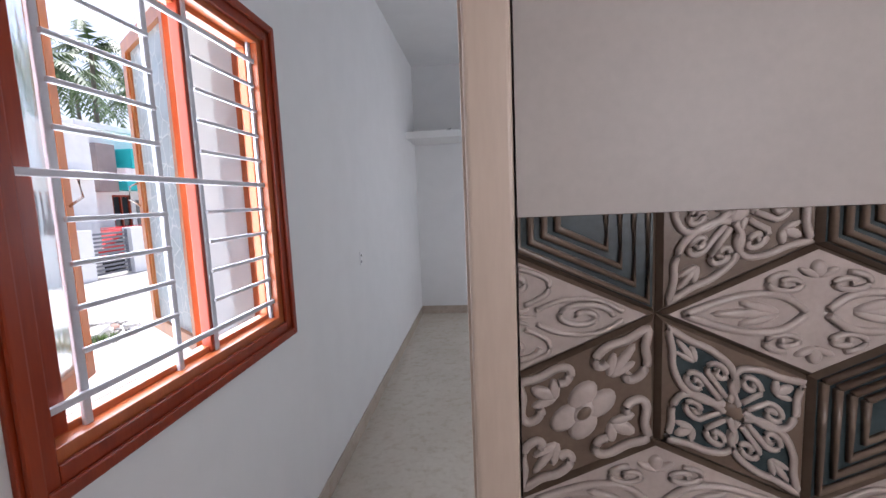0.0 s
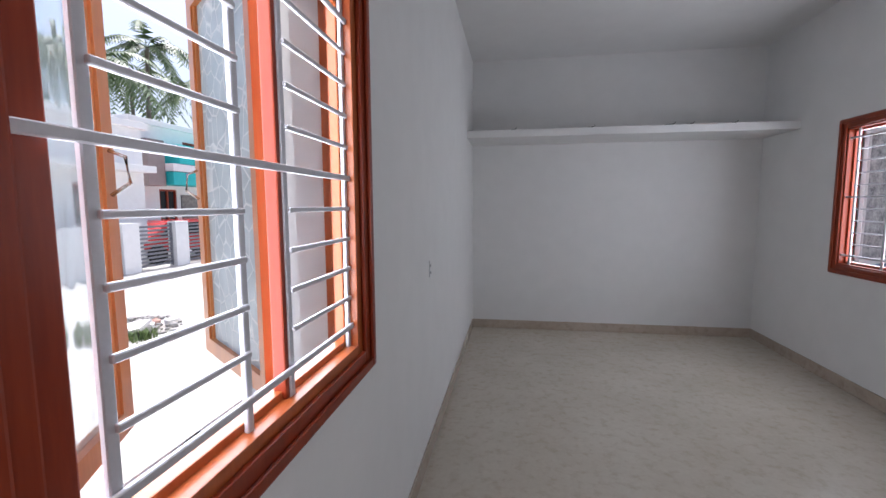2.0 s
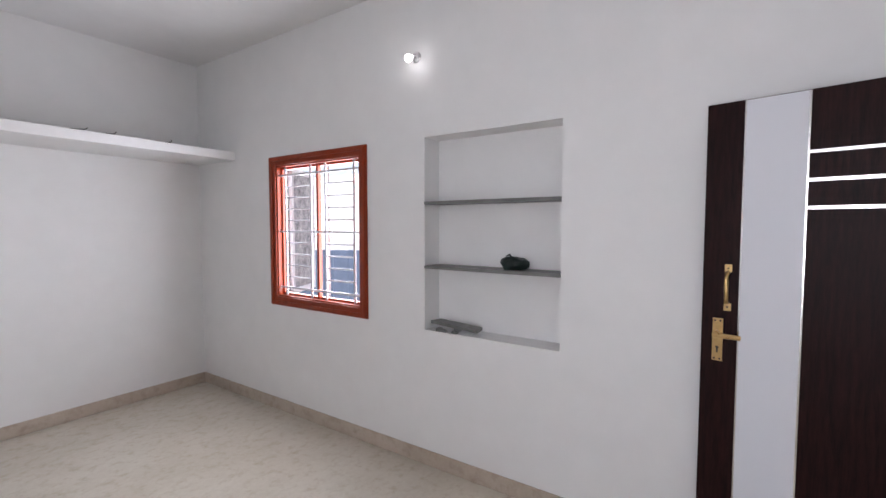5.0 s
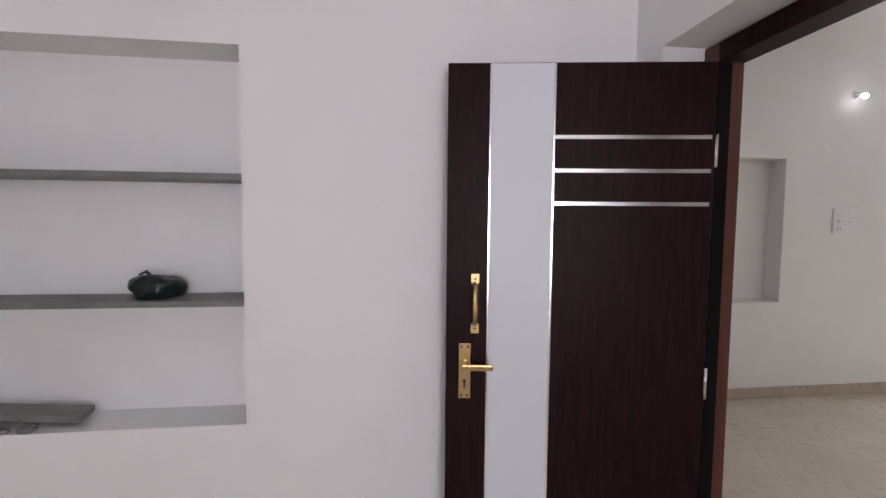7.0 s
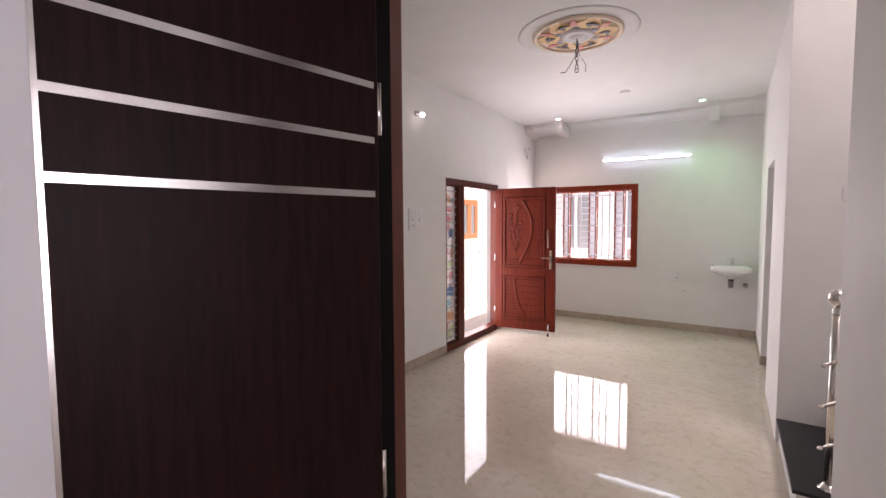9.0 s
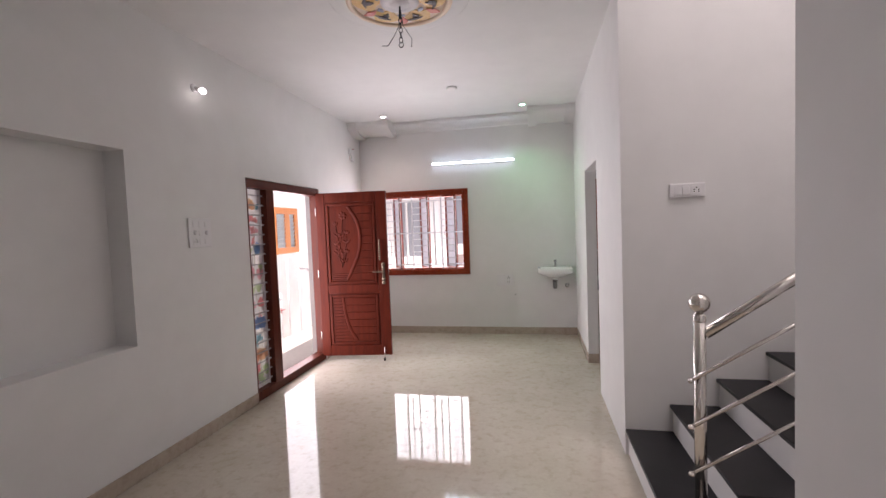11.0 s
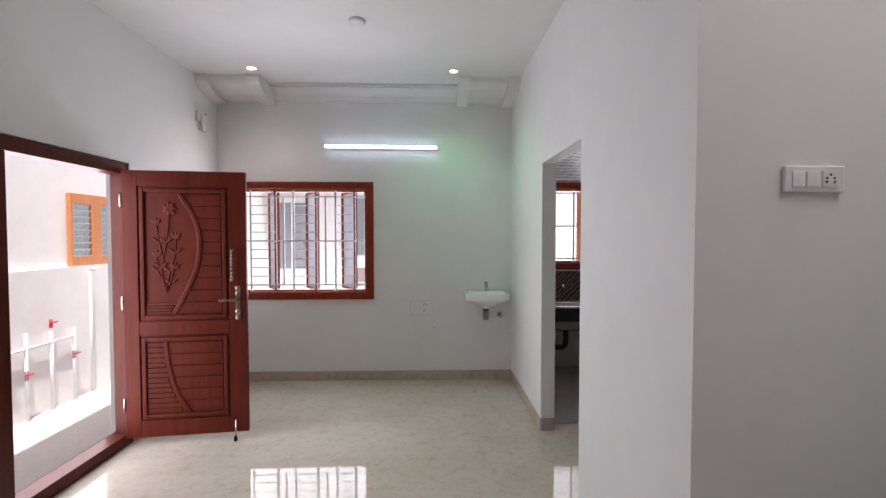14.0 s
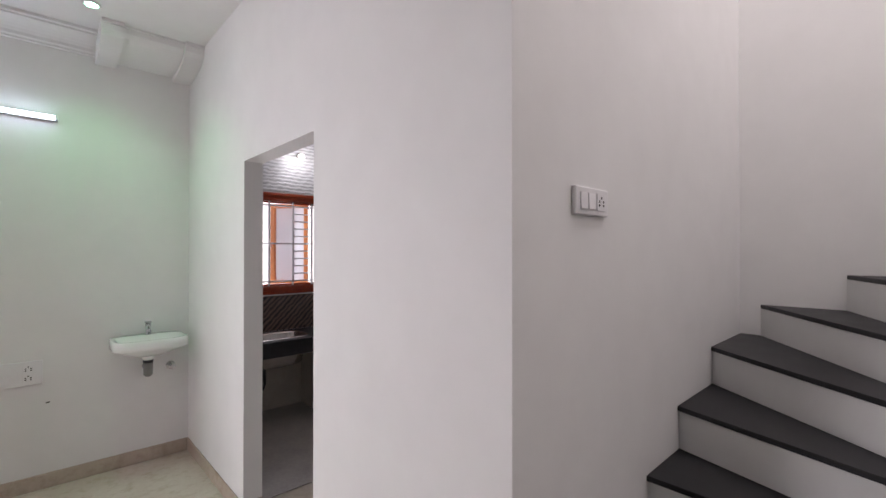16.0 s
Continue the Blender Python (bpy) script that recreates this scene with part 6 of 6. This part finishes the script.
def car():
    c = thing("parked_car", pose(-11.7, 13.2, -0.45, 0, 0, 70), "red hatchback car parked behind the gate", "car")
    prof = [(-1.9, 0.35), (-1.92, 0.75), (-1.3, 0.90), (-0.75, 1.42), (0.75, 1.48), (1.45, 1.0), (1.9, 0.85), (1.95, 0.4)]
    bm = bmesh.new()
    a = [bm.verts.new((x, -0.8, z)) for x, z in prof]
    b = [bm.verts.new((x, 0.8, z)) for x, z in prof]
    n = len(prof)
    for i in range(n):
        bm.faces.new((a[i], a[(i + 1) % n], b[(i + 1) % n], b[i]))
    bm.faces.new(a)
    bm.faces.new(list(reversed(b)))
    bmesh.ops.recalc_face_normals(bm, faces=bm.faces[:])
    bmesh.ops.bevel(bm, geom=bm.edges[:], offset=0.08, segments=3, affect="EDGES")
    part("body", bm, CARRED, c)
    bm = bmesh.new()
    for y in (-0.812, 0.802):
        q = [(-1.1, 0.92), (-0.68, 1.34), (0.68, 1.38), (1.2, 1.0)]
        lo = [bm.verts.new((x, y, z)) for x, z in q]
        hi = [bm.verts.new((x, y + 0.01, z)) for x, z in q]
        bm.faces.new(lo)
        bm.faces.new(list(reversed(hi)))
        for i in range(4):
            bm.faces.new((lo[i], lo[(i + 1) % 4], hi[(i + 1) % 4], hi[i]))
    bmesh.ops.recalc_face_normals(bm, faces=bm.faces[:])
    part("side_glass", bm, CARGLASS, c)
    for x in (-1.2, 1.25):
        for y in (-0.78, 0.78):
            w = part("wheel", tube([(x, y - 0.09, 0.31), (x, y + 0.09, 0.31)], 0.31, 20), TYRE, c)


car()


def palm(x, y, h, seed):
    p = thing("coconut_palm", pose(x, y, -0.45), "tall coconut palm with drooping fronds behind the houses", "tree", "palms")
    r = random.Random(seed)
    lean = r.uniform(-0.6, 0.6)
    part("trunk", tube([(0, 0, 0), (lean * 0.2, 0, h * 0.4), (lean, 0, h)], 0.2, 10, 0.12), BARK, p)
    bm = bmesh.new()
    for k in range(20):
        a = 2 * math.pi * k / 20 + r.uniform(-0.2, 0.2)
        up = r.uniform(-0.15, 0.95)
        ln = r.uniform(4.2, 5.8)
        pts = []
        for i in range(9):
            q = i / 8
            rad = ln * q * math.cos(up * 0.6) * 0.9
            z = ln * (up * q - 0.9 * q * q)
            pts.append(Vector((lean + rad * math.cos(a), rad * math.sin(a), h + z)))
        bm_tube(bm, pts, 0.03, 4, True, 0.008)
        for i in range(1, 8):
            for f in (0.0, 0.33, 0.66):
                b0 = pts[i].lerp(pts[i + 1], f)
                d = (pts[i + 1] - pts[i]).normalized()
                side = d.cross(Vector((0, 0, 1))).normalized()
                for sg in (-1, 1):
                    l2 = 0.75 * (1 - 0.6 * i / 8) + 0.1
                    tip = b0 + side * sg * l2 * 0.8 + d * l2 * 0.45 + Vector((0, 0, -l2 * r.uniform(0.25, 0.6)))
                    wv = d * 0.11
                    v1, v2, v3 = bm.verts.new(b0 - wv), bm.verts.new(b0 + wv), bm.verts.new(tip)
                    bm.faces.new((v1, v2, v3))
    part("crown", bm, LEAF, p)


for k, (x, y, h) in enumerate(((-24, 25.5, 12.4), (-27, 21, 11.2), (-23, 20.5, 10.0), (-30, 31, 12.5), (-26, 33, 11.5), (-19, 30, 10.0))):
    palm(x, y, h, k)


def bush(x, y, w, h, seed):
    b = thing("tree", pose(x, y, -0.45), "leafy green tree behind the houses", "tree", "far trees")
    r = random.Random(seed)
    part("trunk", tube([(0, 0, 0), (0.1, 0, h * 0.5), (0.0, 0.2, h * 0.8)], 0.22, 8, 0.08), BARK, b)
    bm = bmesh.new()
    for k in range(900):
        d = Vector((r.gauss(0, 1), r.gauss(0, 1), r.gauss(0, 1))).normalized() * r.uniform(0.55, 1.0)
        c = Vector((d.x * w, d.y * w, h * 0.75 + d.z * h * 0.32))
        if noise.noise(c * 0.8) < -0.12:
            continue
        u = Vector((r.gauss(0, 1), r.gauss(0, 1), r.gauss(0, 1))).normalized() * 0.22
        v = u.orthogonal().normalized() * 0.12
        bm.faces.new([bm.verts.new(q) for q in (c - u, c + v, c + u, c - v)])
    part("crown", bm, LEAF, b)


for k, (x, y, w, h) in enumerate(((-22, 16.5, 2.6, 7.0), (-26, 26, 3.0, 7.6), (-21, 12, 2.4, 6.2))):
    bush(x, y, w, h, 20 + k)

# neighbouring building beyond the hall window
far_house("neighbour_house", pose(9.5, -12.5, -0.45, 0, 0, 180), 14, 6, 6.2, "pale neighbouring house with grey framed windows", {
    "windows": [(3.2, 4.1, 1.2, 2.8), (4.9, 5.6, 1.5, 2.9), (6.3, 7.0, 1.6, 2.6), (3.4, 4.4, 4.2, 5.4), (8.0, 9.2, 1.2, 2.6)], "frame": FACADE, "glass": PALEGLASS, "bands": [(FACADE, 3.0, 7.4, 3.05, 3.2, 0.5), (TAUPE, 5.0, 5.5, 1.0, 1.3, 0.05)]})
# wall and blue sheet beyond the bedroom's side window
structure("side_wall_white", block(7.2, 7.4, 0.6, 16.0, -0.45, 2.6), FACADE, "white neighbouring wall in daylight", "wall")
bs = thing("blue_sheet", pose(6.9, 5.2, -0.45), "blue-grey sheet fence beside the passage", "fence")
for k in range(16):
    part("sheet_panel", box(0.0, 0.02, -2.6 + 0.42 * k, -2.6 + 0.42 * k + 0.415, 0.001, 1.62 - 0.012 * k, 0.003, 1), BLUEGREY, bs)


# ---- rubble heap with weeds in the yard by the street window ----
STONEGREY = two_tone("rubble_grey", (0.20, 0.19, 0.18), (0.42, 0.40, 0.38), 7, 0.85, 50, 0.003, 0.6)
STONEPALE = two_tone("rubble_pale", (0.62, 0.59, 0.56), (0.74, 0.71, 0.68), 5, 0.85, 40, 0.003, 0.5)
BRICKBIT = two_tone("brick_bit", (0.42, 0.24, 0.19), (0.56, 0.36, 0.29), 9, 0.9, 60, 0.003, 0.5)
WEED = two_tone("weed_green", (0.07, 0.12, 0.03), (0.16, 0.22, 0.06), 9, 0.6, 40, 0.001, 0.2)


def rough_stone(bm, c, r, rnd, flat=0.6):
    part_bm = bmesh.new()
    bmesh.ops.create_icosphere(part_bm, subdivisions=1, radius=1)
    shift = Vector((rnd.uniform(0, 50), rnd.uniform(0, 50), rnd.uniform(0, 50)))
    vs = []
    for v in part_bm.verts:
        d = v.co.normalized()
        k = r * (1 + 0.45 * noise.noise(d * 1.3 + shift))
        vs.append(bm.verts.new((c[0] + d.x * k, c[1] + d.y * k, c[2] + d.z * k * flat)))
    for f in part_bm.faces:
        bm.faces.new([vs[v.index] for v in f.verts])
    part_bm.free()


def rubble_heap():
    rnd = random.Random(31)
    heap = bmesh.new()
    for k in range(260):
        a, q = rnd.uniform(0, 2 * math.pi), rnd.random() ** 0.6
        x, y = -5.5 + 0.75 * q * math.cos(a), 4.65 + 0.85 * q * math.sin(a)
        rough_stone(heap, (x, y, -0.44 + 0.16 * (1 - q) * rnd.random()), rnd.uniform(0.02, 0.055), rnd)
    tagged(obj("gravel_heap", heap, STONEGREY), "low heap of grey gravel and broken mortar on the ground", "gravel", "", "stuff")
    for (x, y, r, mat, words) in ((-5.05, 4.55, 0.15, STONEPALE, "broken pale concrete lump on the gravel heap"), (-4.95, 4.95, 0.11, STONEPALE, "broken pale concrete lump on the gravel heap"), (-5.15, 4.85, 0.09, BRICKBIT, "broken reddish brick bit on the gravel heap"), (-4.75, 4.75, 0.08, STONEGREY, "grey broken stone at the heap's edge")):
        st = thing("rubble_stone", pose(x, y, -0.41), words, "stone", "rubble stones")
        bm = bmesh.new()
        rough_stone(bm, (0, 0, 0.04), r, rnd, 0.7)
        part("stone", bm, mat, st)
    slab = thing("broken_slab", pose(-5.15, 4.38, -0.36, 10, -14, 25), "flat broken piece of pale concrete slab on the gravel", "slab")
    bm = bmesh.new()
    bm_prism(bm, [(-0.26, -0.16), (0.20, -0.20), (0.28, 0.10), (0.02, 0.20), (-0.24, 0.12)], 0, 0.05)
    part("slab", bm, STONEPALE, slab)
    weeds = bmesh.new()
    for k in range(700):
        tuft = rnd.choice(((-5.0, 4.15, 0.22), (-5.35, 4.1, 0.25), (-5.75, 4.25, 0.3), (-6.0, 4.7, 0.25), (-4.8, 4.3, 0.14)))
        x, y = rnd.gauss(tuft[0], tuft[2] * 0.5), rnd.gauss(tuft[1], tuft[2] * 0.5)
        a, h = rnd.uniform(0, 2 * math.pi), rnd.uniform(0.05, 0.17)
        dx, dy = math.cos(a), math.sin(a)
        w = 0.008
        b0 = [weeds.verts.new(p) for p in ((x - dy * w, y + dx * w, -0.452), (x + dy * w, y - dx * w, -0.452))]
        b1 = [weeds.verts.new(p) for p in ((x + dx * h * 0.2 + dy * w * 0.8, y + dy * h * 0.2 - dx * w * 0.8, -0.45 + h * 0.65), (x + dx * h * 0.2 - dy * w * 0.8, y + dy * h * 0.2 + dx * w * 0.8, -0.45 + h * 0.65))]
        tip = weeds.verts.new((x + dx * h * 0.55, y + dy * h * 0.55, -0.45 + h))
        weeds.faces.new((b0[0], b0[1], b1[0], b1[1]))
        weeds.faces.new((b1[1], b1[0], tip))
    tagged(obj("weeds", weeds, WEED), "green weeds and grass tufts round the rubble", "grass", "", "stuff")


rubble_heap()
cable = thing("cable", pose(-0.165, -0.60, 0.957), "grey cable lying on the outer sill of the street window", "cable")
part("sheath", tube([(0.03, -0.22, 0.006), (0.015, -0.10, 0.008), (-0.005, 0.02, 0.010), (-0.02, 0.10, 0.012), (-0.03, 0.17, 0.016)], 0.006, 8), PVCGREY, cable)
part("core_wire", tube([(-0.03, 0.17, 0.016), (-0.032, 0.20, 0.018), (-0.03, 0.235, 0.02)], 0.0035, 6), WIRE, cable, "bare black wire end")
